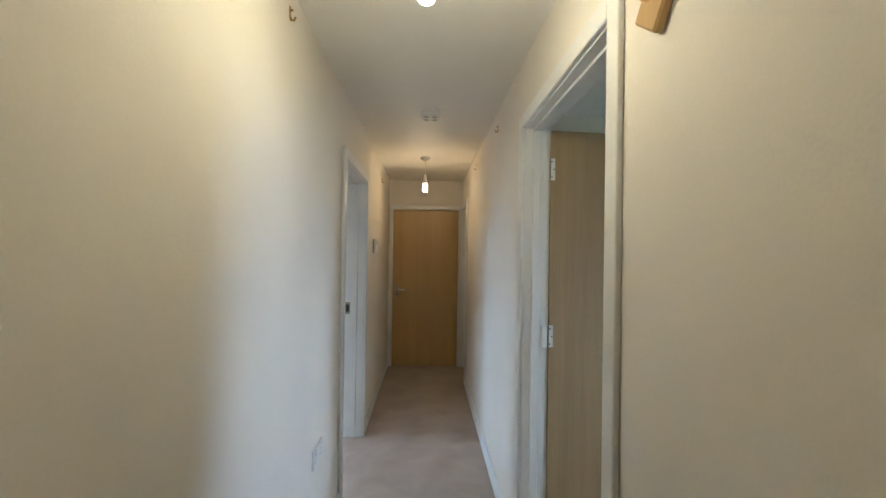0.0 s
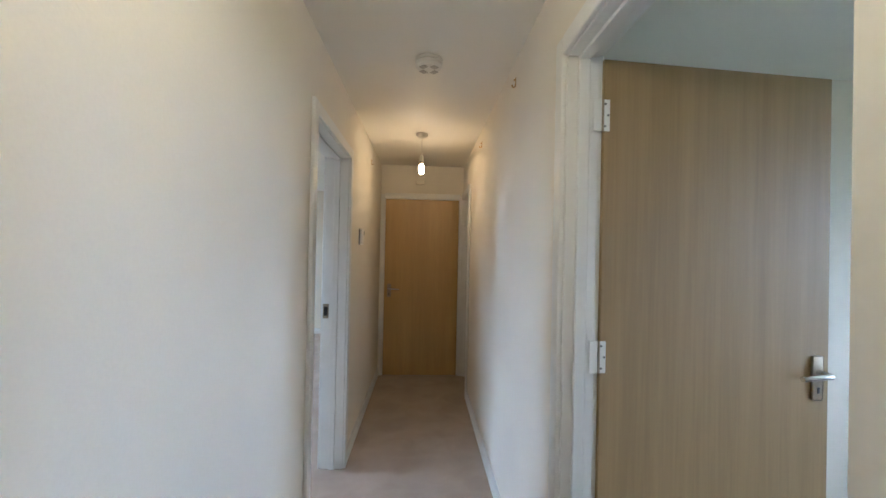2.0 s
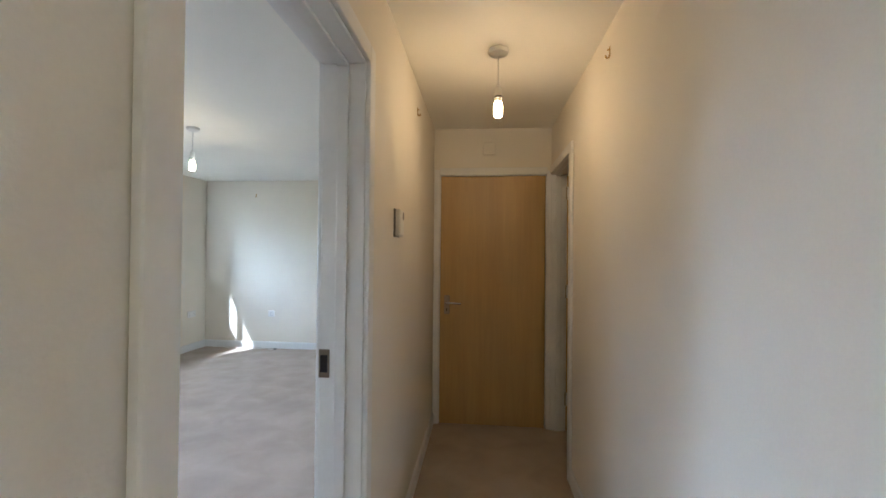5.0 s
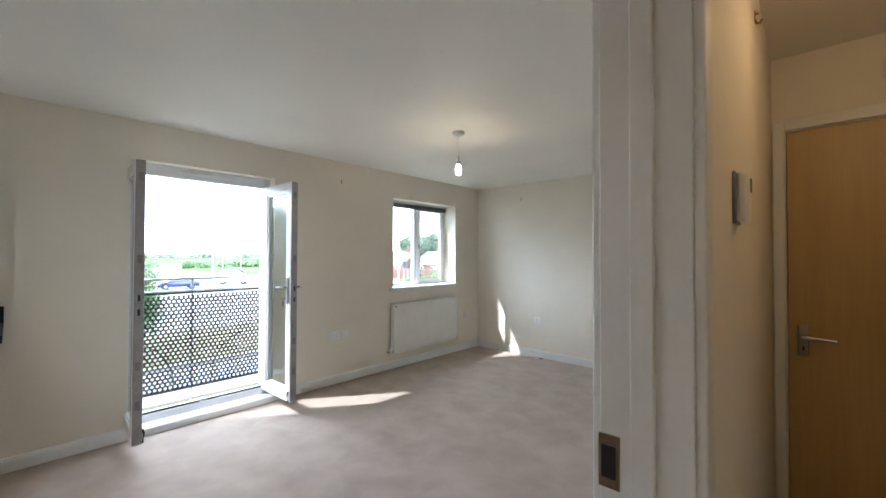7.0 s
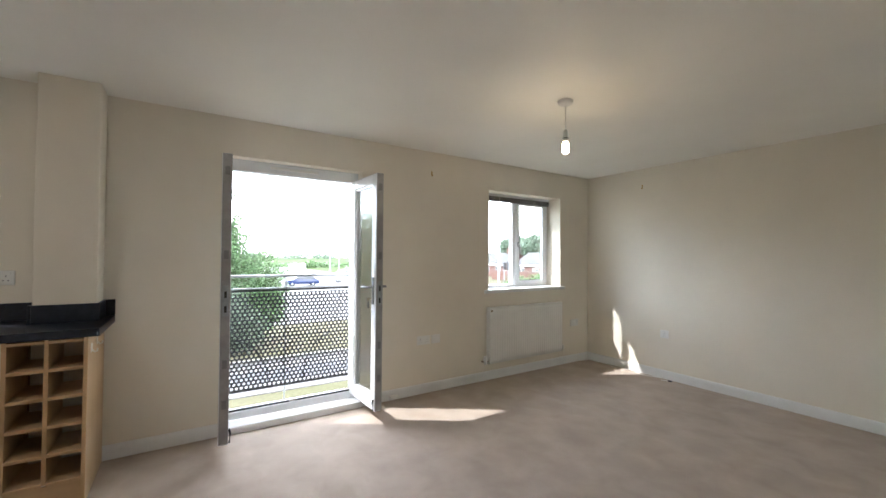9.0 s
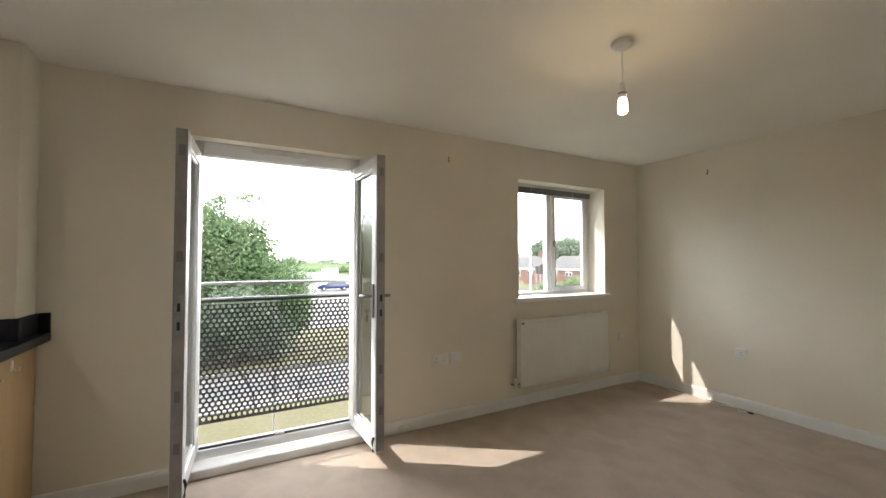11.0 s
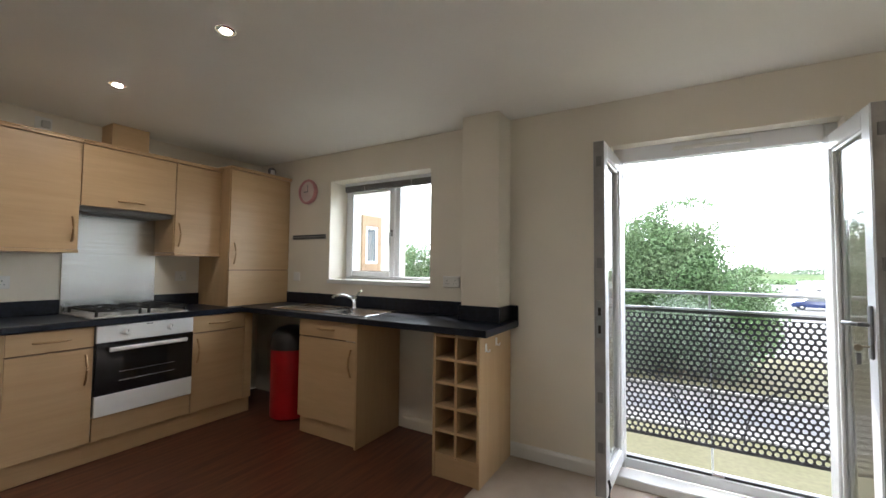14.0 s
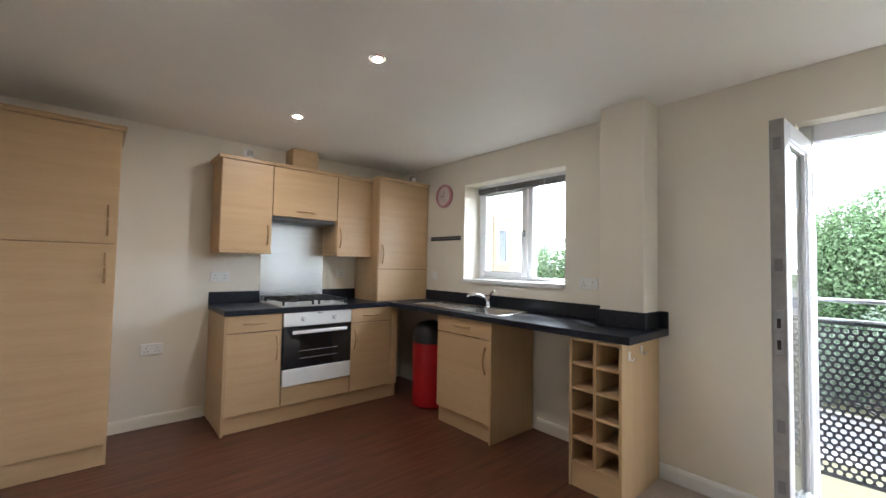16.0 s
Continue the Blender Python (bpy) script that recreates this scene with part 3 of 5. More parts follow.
def french_leaf(name, hinge, ang, side, label):
    """One glazed leaf from its hinge along ang; side says on which side of that line its room face lies when open."""
    d = thing(name, (hinge[0], hinge[1], 0.09), label, "glazed door", "French window leaves")
    m = Matrix.Translation((hinge[0], hinge[1], 0)) @ Matrix.Rotation(radians(ang), 4, 'Z')
    L, st, z0, z1, t = 0.525, 0.082, 0.095, 1.995, 0.030
    part("leaf_frame", boxes(((0, -t, z0), (st, t, z1)), ((L - st, -t, z0), (L, t, z1)), ((st, -t, z0), (L - st, t, z0 + 0.095)), ((st, -t, z1 - st), (L - st, t, z1)), bev=0.006, m=m), M_UPVC, d)
    part("pane", box((st, -0.004, z0 + 0.095), (L - st, 0.004, z1 - st), 0, m), M_GLASS, d).visible_shadow = False
    b = 0.014
    part("bead", boxes(*[((u0, s * 0.012 - 0.006, w0), (u1, s * 0.012 + 0.006, w1)) for s in (-1, 1) for u0, u1, w0, w1 in
         ((st, st + b, z0 + 0.095, z1 - st), (L - st - b, L - st, z0 + 0.095, z1 - st), (st + b, L - st - b, z0 + 0.095, z0 + 0.095 + b), (st + b, L - st - b, z1 - st - b, z1 - st))], m=m), M_UPVC, d)
    e = part("edge_strip", box((L, -t + 0.004, z0 + 0.01), (L + 0.006, t - 0.002, z1 - 0.004), 0.001, m), M_ALU, d, "dark metal locking strip on the leaf's edge")
    for z in (0.36, 0.62, 1.33, 1.88):
        part("keep", box((L + 0.006, -0.012, z - 0.028), (L + 0.011, 0.016, z + 0.028), 0.002, m), M_GREYPL, e)
    lk = part("lock_case", box((L + 0.006, -0.016, 0.93), (L + 0.010, 0.018, 1.13), 0.002, m), M_GALV, e, "steel lock plate")
    for z in (0.955, 1.05):
        part("lock_slot", box((L + 0.0095, -0.006, z), (L + 0.0115, 0.008, z + 0.042), 0, m), M_BLACKPL, lk)
    part("foot_bolt", tube([m @ Vector(p) for p in ((L - 0.02, -side * 0.034, 0.19), (L - 0.02, -side * 0.042, 0.16), (L - 0.02, -side * 0.036, 0.10))], 0.007, 8), M_BLACKPL, d)
    if side > 0:
        for s in (-1, 1):
            pl = part("handle_plate", box((L - 0.055, s * t, 0.94), (L - 0.025, s * (t + 0.011), 1.16), 0.004, m), M_GREYPL, d, "grey lever plate")
            part("lever", tube([m @ Vector(p) for p in ((L - 0.04, s * (t + 0.008), 1.08), (L - 0.04, s * (t + 0.045), 1.08), (L - 0.055, s * (t + 0.055), 1.08), (L - 0.15, s * (t + 0.055), 1.075))], 0.009, 10), M_GREYPL, pl)
        key = part("key", tube([m @ Vector(p) for p in ((L - 0.04, -t - 0.01, 0.99), (L - 0.04, -t - 0.035, 0.99))], 0.004, 6), M_NICKEL, d, "key left in the lock")
        part("key_bow", lathe([(0.004, -0.002), (0.014, -0.002), (0.014, 0.002), (0.004, 0.002)], m @ Vector((L - 0.04, -t - 0.046, 0.985)), 14, m.to_3x3() @ Vector((1, 0, 0))), M_NICKEL, key)
        part("key_fob", box((L - 0.043, -t - 0.052, 0.915), (L - 0.037, -t - 0.036, 0.965), 0.002, m), M_GREYPL, key)
    return d


french_leaf("french_window_leaf", (-3.690, 3.405), -3.5, -1, "white glazed French window leaf folded back into the room")
french_leaf("french_window_leaf", (-3.690, 4.432), 2.0, 1, "white glazed French window leaf with lever handle, standing open")

# ---- kitchen ----
def bow_handle(parent, a, b, out):
    """A slim bowed pull between a and b, standing off along out."""
    a, b, out = Vector(a), Vector(b), Vector(out)
    pts = [a + (b - a) * k / 8 + out * (0.004 + 0.026 * math.sin(math.pi * k / 8)) for k in range(9)]
    part("handle", tube([a, *pts, b], 0.007, 8), M_BRONZE, parent, "slim bowed satin bronze handle", smooth=True)


BF = 0.43                        # front of the base units on the kitchen wall
PX = -3.060                      # front of the units along the window wall


def base_unit(x0, x1, label, handle_right, end_panel=False):
    u = thing("base_cabinet", ((x0 + x1) / 2, KY, 0), label, "kitchen cabinet", "kitchen base cabinets")
    part("body", box((x0, KY + 0.004, 0.13), (x1, BF - 0.021, 0.886)), M_INNER_SHADE, u)
    g = 0.0028
    dr = part("drawer_front", box((x0 + g, BF - 0.019, 0.755), (x1 - g, BF, 0.884), 0.0015), M_MAPLE, u)
    bow_handle(dr, ((x0 + x1) / 2 - 0.085, BF, 0.818), ((x0 + x1) / 2 + 0.085, BF, 0.818), (0, 1, 0))
    do = part("door", box((x0 + g, BF - 0.019, 0.135), (x1 - g, BF, 0.746), 0.0015), M_MAPLE, u)
    hx = x0 + 0.04 if handle_right else x1 - 0.04
    bow_handle(do, (hx, BF, 0.52), (hx, BF, 0.70), (0, 1, 0))
    return u


b = base_unit(-2.018, -1.610, "maple base cabinet with drawer and end panel", True)
part("end_panel", box((-1.610, KY + 0.004, 0.0), (-1.592, BF + 0.004, 0.888), 0.001), M_MAPLE_V, b)
base_unit(-3.070, -2.632, "maple base cabinet with drawer beside the oven", False)
co = thing("corner_post", (-3.10, 0.2, 0), "maple corner post and side panel under the worktop", "cabinet panel")
part("post", box((-3.145, BF - 0.019, 0.13), (-3.072, BF, 0.886), 0.001), M_MAPLE, co)
part("side", box((-3.145, KY + 0.004, 0.0), (-3.127, BF - 0.021, 0.886), 0.001), M_MAPLE_V, co)
pk = thing("plinth", (-2.3, BF - 0.04, 0), "maple plinth board under the base cabinets", "plinth")
part("board", box((-3.145, BF - 0.045, 0), (-1.612, BF - 0.028, 0.128), 0.001), M_MAPLE, pk)

ov = thing("oven", (-2.325, BF, 0.13), "white built-in oven with black glass door", "oven")
OX0, OX1 = -2.628, -2.022
part("body", box((OX0 + 0.004, KY + 0.02, 0.29), (OX1 - 0.004, BF - 0.004, 0.884)), M_GREYPL, ov)
part("filler_panel", box((OX0, BF - 0.019, 0.135), (OX1, BF, 0.283), 0.0015), M_MAPLE, ov, "maple panel under the oven")
cp = part("control_panel", box((OX0, BF - 0.004, 0.772), (OX1, BF + 0.016, 0.882), 0.004), M_ENAMEL, ov)
for x in (OX0 + 0.165, OX1 - 0.165):
    k = part("knob", lathe([(0.024, 0), (0.024, 0.006), (0.019, 0.010), (0.017, 0.026), (0.013, 0.029)], (x, BF + 0.016, 0.83), 24, (0, 1, 0)), M_ENAMEL, cp, smooth=True)
    part("pointer", box((x - 0.002, BF + 0.044, 0.832), (x + 0.002, BF + 0.046, 0.848)), M_GREYPL, k)
part("vent_slot", boxes(((-2.345, BF + 0.014, 0.869), (-2.305, BF + 0.018, 0.874))), M_BLACKPL, cp)
od = part("oven_door", box((OX0, BF - 0.004, 0.425), (OX1, BF + 0.018, 0.768), 0.003), M_OVENGLASS, ov, "black glass oven door")
part("lower_band", box((OX0, BF - 0.004, 0.290), (OX1, BF + 0.020, 0.424), 0.003), M_ENAMEL, ov, "white enamel band under the door")
part("door_handle", boxes(((OX0 + 0.06, BF + 0.042, 0.712), (OX1 - 0.06, BF + 0.062, 0.740)), ((OX0 + 0.075, BF + 0.016, 0.716), (OX0 + 0.10, BF + 0.044, 0.736)), ((OX1 - 0.10, BF + 0.016, 0.716), (OX1 - 0.075, BF + 0.044, 0.736)), bev=0.005), M_ENAMEL, od, "white bar handle")
for z in (0.505, 0.565):
    part("shelf_rail", cyl((OX0 + 0.13, BF + 0.019, z), (OX1 - 0.13, BF + 0.019, z), 0.0028, seg=8), M_STEEL, od)

# worktop, L-shaped, with upstands
WT0, WT1 = 0.888, 0.930
bm = boxes(((-3.03, KY + 0.001, WT0), (-1.585, BF + 0.025, WT1)), bev=0.006)
part("slab", bm, M_WORKTOP, wt := thing("worktop", (-3.0, 0.2, WT0), "black laminate worktop turning the corner under the window", "worktop"))
SY0, SY1, SX0, SX1 = 0.75, 1.76, -3.50, -3.12      # hole for the sink
part("slab", boxes(((WX + 0.001, KY + 0.001, WT0), (-3.034, SY0, WT1)), ((WX + 0.001, SY1, WT0), (-3.030, 2.772, WT1)), ((WX + 0.001, SY0, WT0), (SX0, SY1, WT1)), ((SX1, SY0, WT0), (-3.030, SY1, WT1)), ((-3.034, BF + 0.026, WT0), (-3.030, SY0, WT1))), M_WORKTOP, wt)
part("front_edge", box((-3.030, BF + 0.028, WT0 + 0.001), (-3.023, 2.770, WT1 - 0.002), 0.003), M_WORKTOP, wt)
for a, c in (((-1.990, KY + 0.001, WT1), (-1.585, KY + 0.016, 1.035)), ((-2.96, KY + 0.001, WT1), (-2.595, KY + 0.016, 1.035)), ((WX + 0.001, 0.345, WT1), (WX + 0.016, 2.428, 1.035)),
             ((-3.369, 2.429, WT1), (-3.354, 2.724, 1.035)), ((WX + 0.001, 2.428, WT1), (-3.354, 2.4145, 1.035)), ((WX + 0.001, 2.711, WT1), (-3.3695, 2.725, 1.035)), ((WX + 0.001, 2.726, WT1), (WX + 0.016, 2.772, 1.035))):
    part("upstand", box(a, c, 0.002), M_WORKTOP, wt, "black laminate upstand")

# sink with drainer
sk = thing("sink", (-3.31, 1.255, WT1), "stainless steel sink with drainer let into the worktop", "sink")
bm = bmesh.new()
NX, NY = 22, 54
grid = {}
for i in range(NX + 1):
    for j in range(NY + 1):
        x, y = -3.51 + 0.40 * i / NX, 0.73 + 1.05 * j / NY
        du = min((x + 3.475), (-3.155 - x))
        dv = min(y - 1.31, 1.735 - y)
        e = min(du, dv)
        z = WT1 + 0.005 - 0.150 * max(0, min(1, e / 0.045)) ** 1.5
        if 0.77 < y < 1.26 and -3.48 < x < -3.14:
            z = WT1 + 0.001 + 0.0035 * math.cos((x + 3.5) * 2 * math.pi / 0.045)
        if i in (0, NX) or j in (0, NY):
            z = WT1 + 0.0005
        grid[i, j] = bm.verts.new((x, y, z))
for i in range(NX):
    for j in range(NY):
        bm.faces.new((grid[i, j], grid[i + 1, j], grid[i + 1, j + 1], grid[i, j + 1]))
part("basin", bm, M_STEEL, sk, smooth=True)
part("rim", boxes(((-3.513, 0.727, WT1), (-3.501, 1.783, WT1 + 0.007)), ((-3.119, 0.727, WT1), (-3.107, 1.783, WT1 + 0.007)), ((-3.501, 0.727, WT1), (-3.119, 0.739, WT1 + 0.007)), ((-3.501, 1.771, WT1), (-3.119, 1.783, WT1 + 0.007)), bev=0.002), M_CHROME, sk, "polished raised rim")
part("waste", lathe([(0.038, 0), (0.038, 0.003), (0.02, 0.002)], (-3.315, 1.522, WT1 - 0.1455), 24), M_CHROME, sk)
tp = thing("tap", (-3.475, 1.345, WT1 + 0.003), "chrome single-lever mixer tap behind the sink", "tap")
part("base", lathe([(0.026, 0), (0.026, 0.008), (0.021, 0.014), (0.021, 0.075), (0.023, 0.085), (0.019, 0.10)], (-3.475, 1.345, WT1 + 0.004), 24), M_CHROME, tp, smooth=True)
part("spout", tube([(-3.475, 1.345, 0.985), (-3.45, 1.335, 1.02), (-3.41, 1.315, 1.043), (-3.36, 1.29, 1.052), (-3.315, 1.268, 1.045), (-3.300, 1.26, 1.03)], 0.013, 14), M_CHROME, tp, smooth=True)
part("lever", tube([(-3.475, 1.345, 1.03), (-3.468, 1.372, 1.052), (-3.455, 1.42, 1.085), (-3.45, 1.44, 1.09)], 0.0085, 12), M_CHROME, tp, smooth=True)

# units along the window wall
su = thing("sink_cabinet", (-3.3, 1.46, 0), "maple sink cabinet with drawer front and door", "kitchen cabinet", "kitchen base cabinets")
part("body", boxes(((WX + 0.02, 1.152, 0.13), (PX - 0.021, 1.168, 0.886)), ((WX + 0.02, 1.168, 0.13), (PX - 0.021, 1.745, 0.146))), M_INNER_SHADE, su)
part("end_panel", box((WX + 0.02, 1.746, 0.0), (PX + 0.004, 1.764, 0.887), 0.001), M_MAPLE_V, su)
part("plinth", box((PX - 0.045, 1.152, 0), (PX - 0.028, 1.745, 0.128), 0.001), M_MAPLE, su)
f = part("drawer_front", box((PX - 0.019, 1.154, 0.755), (PX, 1.744, 0.884), 0.0015), M_MAPLE, su)
bow_handle(f, (PX, 1.36, 0.818), (PX, 1.53, 0.818), (1, 0, 0))
f = part("door", box((PX - 0.019, 1.154, 0.135), (PX, 1.744, 0.746), 0.0015), M_MAPLE, su)
bow_handle(f, (PX, 1.70, 0.50), (PX, 1.70, 0.69), (1, 0, 0))

wr = thing("wine_rack", (-3.3, 2.56, 0), "maple wine rack of ten square pigeonholes under the worktop", "wine rack")
R0, R1, RT = 2.397, 2.722, 0.018
part("side_panel", box((WX + 0.03, R0, 0), (PX, R0 + RT, 0.886), 0.001), M_MAPLE_V, wr)
part("side_panel", box((WX + 0.018, R1 - RT, 0), (PX + 0.005, R1, 0.886), 0.001), M_MAPLE_V, wr)
RM = (R0 + R1) / 2
part("divider", box((-3.40, RM - RT / 2, 0.14), (PX - 0.001, RM + RT / 2, 0.885), 0.001), M_MAPLE_V, wr)
for k in range(6):
    z = 0.140 + k * (0.870 - 0.140) / 5
    part("shelf", boxes(((-3.40, R0 + RT, z - 0.008), (PX - 0.002, RM - RT / 2, z + 0.008)), ((-3.40, RM + RT / 2, z - 0.008), (PX - 0.002, R1 - RT, z + 0.008)), bev=0.001), M_MAPLE, wr)
# Back board in the darkened colour, which deepens the shade in the pigeonholes.
part("back", box((-3.415, R0 + RT, 0.13), (-3.401, R1 - RT, 0.885)), M_INNER_SHADE, wr)
part("plinth", box((PX - 0.022, R0 + RT, 0), (PX - 0.006, R1 - RT, 0.13), 0.001), M_MAPLE, wr)
hk = thing("adhesive_hook", (-3.14, R1 + 0.001, 0.80), "small white plastic hook stuck to the rack's side", "hook", "rack hooks")
part("pad", box((-3.152, R1 + 0.0005, 0.785), (-3.128, R1 + 0.005, 0.835), 0.002), M_PLASTIC, hk)
part("prong", tube([(-3.14, R1 + 0.004, 0.80), (-3.14, R1 + 0.016, 0.786), (-3.14, R1 + 0.026, 0.79), (-3.14, R1 + 0.028, 0.803)], 0.004, 8), M_PLASTIC, hk)
copy_thing(hk, pose(-3.30, R1 + 0.001, 0.815))

# bin
bn = thing("pedal_bin", (-3.28, 0.80, 0), "red round bin with black lid standing in the corner", "bin")
part("can", lathe([(0.158, 0.002), (0.168, 0.012), (0.172, 0.58)], (-3.28, 0.80, 0), 32), M_RED, bn, smooth=True)
part("lid", lathe([(0.177, 0.58), (0.177, 0.63), (0.165, 0.70), (0.115, 0.755), (0.04, 0.775)], (-3.28, 0.80, 0), 32), M_BLACKPL, bn, smooth=True)

# hob
hb = thing("gas_hob", (-2.31, 0.16, WT1), "four-burner steel gas hob with black pan supports", "hob")
HX0, HX1, HY0, HY1 = -2.60, -1.995, -0.085, 0.432
part("tray", box((HX0, HY0, WT1), (HX1, HY1, WT1 + 0.012), 0.005), M_SATIN, hb)
for cx in (HX0 + 0.14, HX1 - 0.16):
    for cy in (HY0 + 0.12, HY1 - 0.13):
        bu = part("burner", lathe([(0.05, 0), (0.05, 0.006), (0.036, 0.010), (0.036, 0.016), (0.028, 0.020)], (cx, cy, WT1 + 0.012), 24), M_SATIN, hb)
        part("burner_cap", lathe([(0.030, 0.018), (0.030, 0.023), (0.024, 0.026)], (cx, cy, WT1 + 0.012), 24), M_IRON, bu)
    zb, zt = WT1 + 0.012, WT1 + 0.056
    bm = bmesh.new()
    x0, x1, y0, y1 = cx - 0.125, cx + 0.125, HY0 + 0.02, HY1 - 0.03
    for a, c in (((x0, y0), (x1, y0)), ((x0, y1), (x1, y1)), ((x0, y0), (x0, y1)), ((x1, y0), (x1, y1)), ((x0, (y0 + y1) / 2), (x1, (y0 + y1) / 2)), ((cx, y0), (cx, y0 + 0.075)), ((cx, y1), (cx, y1 - 0.075)), ((x0, HY0 + 0.12), (cx - 0.04, HY0 + 0.12)), ((x1, HY0 + 0.12), (cx + 0.04, HY0 + 0.12)), ((x0, HY1 - 0.13), (cx - 0.04, HY1 - 0.13)), ((x1, HY1 - 0.13), (cx + 0.04, HY1 - 0.13))):
        add_box(bm, (min(a[0], c[0]) - 0.006, min(a[1], c[1]) - 0.006, zt - 0.014), (max(a[0], c[0]) + 0.006, max(a[1], c[1]) + 0.006, zt))
    for x in (x0, x1):
        for y in (y0, y1):
            add_box(bm, (x - 0.007, y - 0.007, zb), (x + 0.007, y + 0.007, zt - 0.013))
    part("pan_support", bm, M_IRON, hb, "black cast-iron pan support")
sb = thing("splashback", (-2.29, KY, WT1), "brushed steel splashback behind the hob", "splashback")
part("sheet", box((-2.592, KY + 0.001, WT1 + 0.001), (-1.992, KY + 0.007, 1.70), 0.001), M_STEEL, sb)

# wall units
UF, UB, UT = 0.20, 1.395, 2.130
def wall_unit(x0, x1, z0, label, handle):
    u = thing("wall_cabinet", ((x0 + x1) / 2, KY, z0), label, "kitchen cabinet", "kitchen wall cabinets")
    part("body", box((x0, KY + 0.002, z0), (x1, UF - 0.021, UT)), M_MAPLE, u)
    d = part("door", box((x0 + 0.0028, UF - 0.019, z0 - 0.004), (x1 - 0.0028, UF, UT - 0.003), 0.0015), M_MAPLE, u)
    bow_handle(d, *handle, (0, 1, 0))
    part("cornice", boxes(((x0, KY + 0.002, UT), (x1, UF + 0.018, UT + 0.016)), ((x0, KY + 0.002, UT + 0.016), (x1, UF + 0.028, UT + 0.026)), bev=0.002), M_MAPLE, u)
    if z0 < 1.5:
        part("pelmet", box((x0, KY + 0.002, z0 - 0.026), (x1, UF + 0.012, z0 - 0.006), 0.002), M_MAPLE, u)
    return u


c1 = wall_unit(-1.980, -1.582, UB, "maple wall cabinet over the worktop's end", ((-1.945, UF, 1.45), (-1.945, UF, 1.61)))
part("end_cornice", box((-1.582, KY + 0.002, UT), (-1.555, UF + 0.028, UT + 0.026), 0.002), M_MAPLE, c1)
wall_unit(-2.580, -1.982, 1.705, "maple bridging cabinet over the cooker hood", ((-2.36, UF, 1.755), (-2.20, UF, 1.755)))
wall_unit(-2.958, -2.582, UB, "maple wall cabinet beside the cooker hood", ((-2.615, UF, 1.45), (-2.615, UF, 1.63)))
hood = thing("cooker_hood", (-2.28, 0.03, 1.66), "slim steel cooker hood under the bridging cabinet", "cooker hood")
part("canopy", box((-2.578, KY + 0.01, 1.668), (-1.984, UF - 0.045, 1.703), 0.003), M_GREYPL, hood)
part("filter", box((-2.54, KY + 0.06, 1.662), (-2.02, UF - 0.08, 1.668)), M_GREYPL, hood)
db = thing("duct_boxing", (-2.31, 0.0, UT + 0.026), "maple duct boxing on top of the wall cabinets", "boxing")
part("box", box((-2.435, KY + 0.002, UT + 0.0265), (-2.19, 0.06, H - 0.001), 0.001), M_MAPLE, db)

cc = thing("boiler_cabinet", (-3.27, KY, WT1), "deep maple corner cabinet standing on the worktop", "kitchen cabinet")
CF = 0.343
part("body", box((WX + 0.002, KY + 0.002, WT1 + 0.001), (-2.960, CF - 0.021, 2.150)), M_MAPLE_V, cc)
# Added dark strip that stands in for the shade between door and lower panel.
part("gap_shade_strip", box((WX + 0.006, CF - 0.0205, 1.244), (-2.966, CF - 0.012, 1.256)), M_INNER_SHADE, cc)
d = part("door", box((WX + 0.004, CF - 0.019, 1.254), (-2.962, CF, 2.146), 0.0015), M_MAPLE, cc)
bow_handle(d, (-3.005, CF, 1.31), (-3.005, CF, 1.49), (0, 1, 0))
part("lower_panel", box((WX + 0.004, CF - 0.019, WT1 + 0.002), (-2.962, CF, 1.246), 0.0015), M_MAPLE, cc)
part("cornice", boxes(((WX + 0.002, KY + 0.002, 2.150), (-2.952, CF + 0.018, 2.166)), ((WX + 0.002, KY + 0.002, 2.166), (-2.944, CF + 0.026, 2.176)), bev=0.002), M_MAPLE, cc)
fl = thing("flue_elbow", (-3.50, 0.16, 2.176), "grey boiler pipe end above the corner cabinet", "pipe")
part("pipe", cyl((-3.50, 0.16, 2.177), (-3.50, 0.16, 2.27), 0.028), M_PLASTIC, fl)
part("cap", lathe([(0.04, 0), (0.04, 0.02), (0.022, 0.026)], (-3.50, 0.145, 2.26), 20, (0, 1, 0)), M_GREYPL, fl)

tu = thing("tall_cabinet", (-0.64, KY, 0), "full-height maple fridge cabinet with two doors", "kitchen cabinet")
TF, TX0, TX1 = 0.43, -0.935, -0.335
part("side_panel", box((TX0 - 0.018, KY + 0.002, 0), (TX0, TF - 0.021, 2.130), 0.001), M_MAPLE_V, tu)
part("side_panel", box((TX1, KY + 0.002, 0), (HLR - 0.002, TF - 0.021, 2.130), 0.001), M_MAPLE_V, tu)
part("body", box((TX0, KY + 0.004, 0.13), (TX1, TF - 0.021, 2.129)), M_INNER_SHADE, tu)
d = part("door", box((TX0 - 0.016, TF - 0.019, 1.398), (TX1, TF, 2.127), 0.0015), M_MAPLE, tu)
bow_handle(d, (TX0 + 0.03, TF, 1.45), (TX0 + 0.03, TF, 1.64), (0, 1, 0))
d = part("door", box((TX0 - 0.016, TF - 0.019, 0.135), (TX1, TF, 1.393), 0.0015), M_MAPLE, tu)
bow_handle(d, (TX0 + 0.035, TF, 1.15), (TX0 + 0.035, TF, 1.335), (0, 1, 0))
part("plinth", box((TX0 - 0.016, TF - 0.04, 0), (TX1, TF - 0.024, 0.128), 0.001), M_MAPLE, tu)
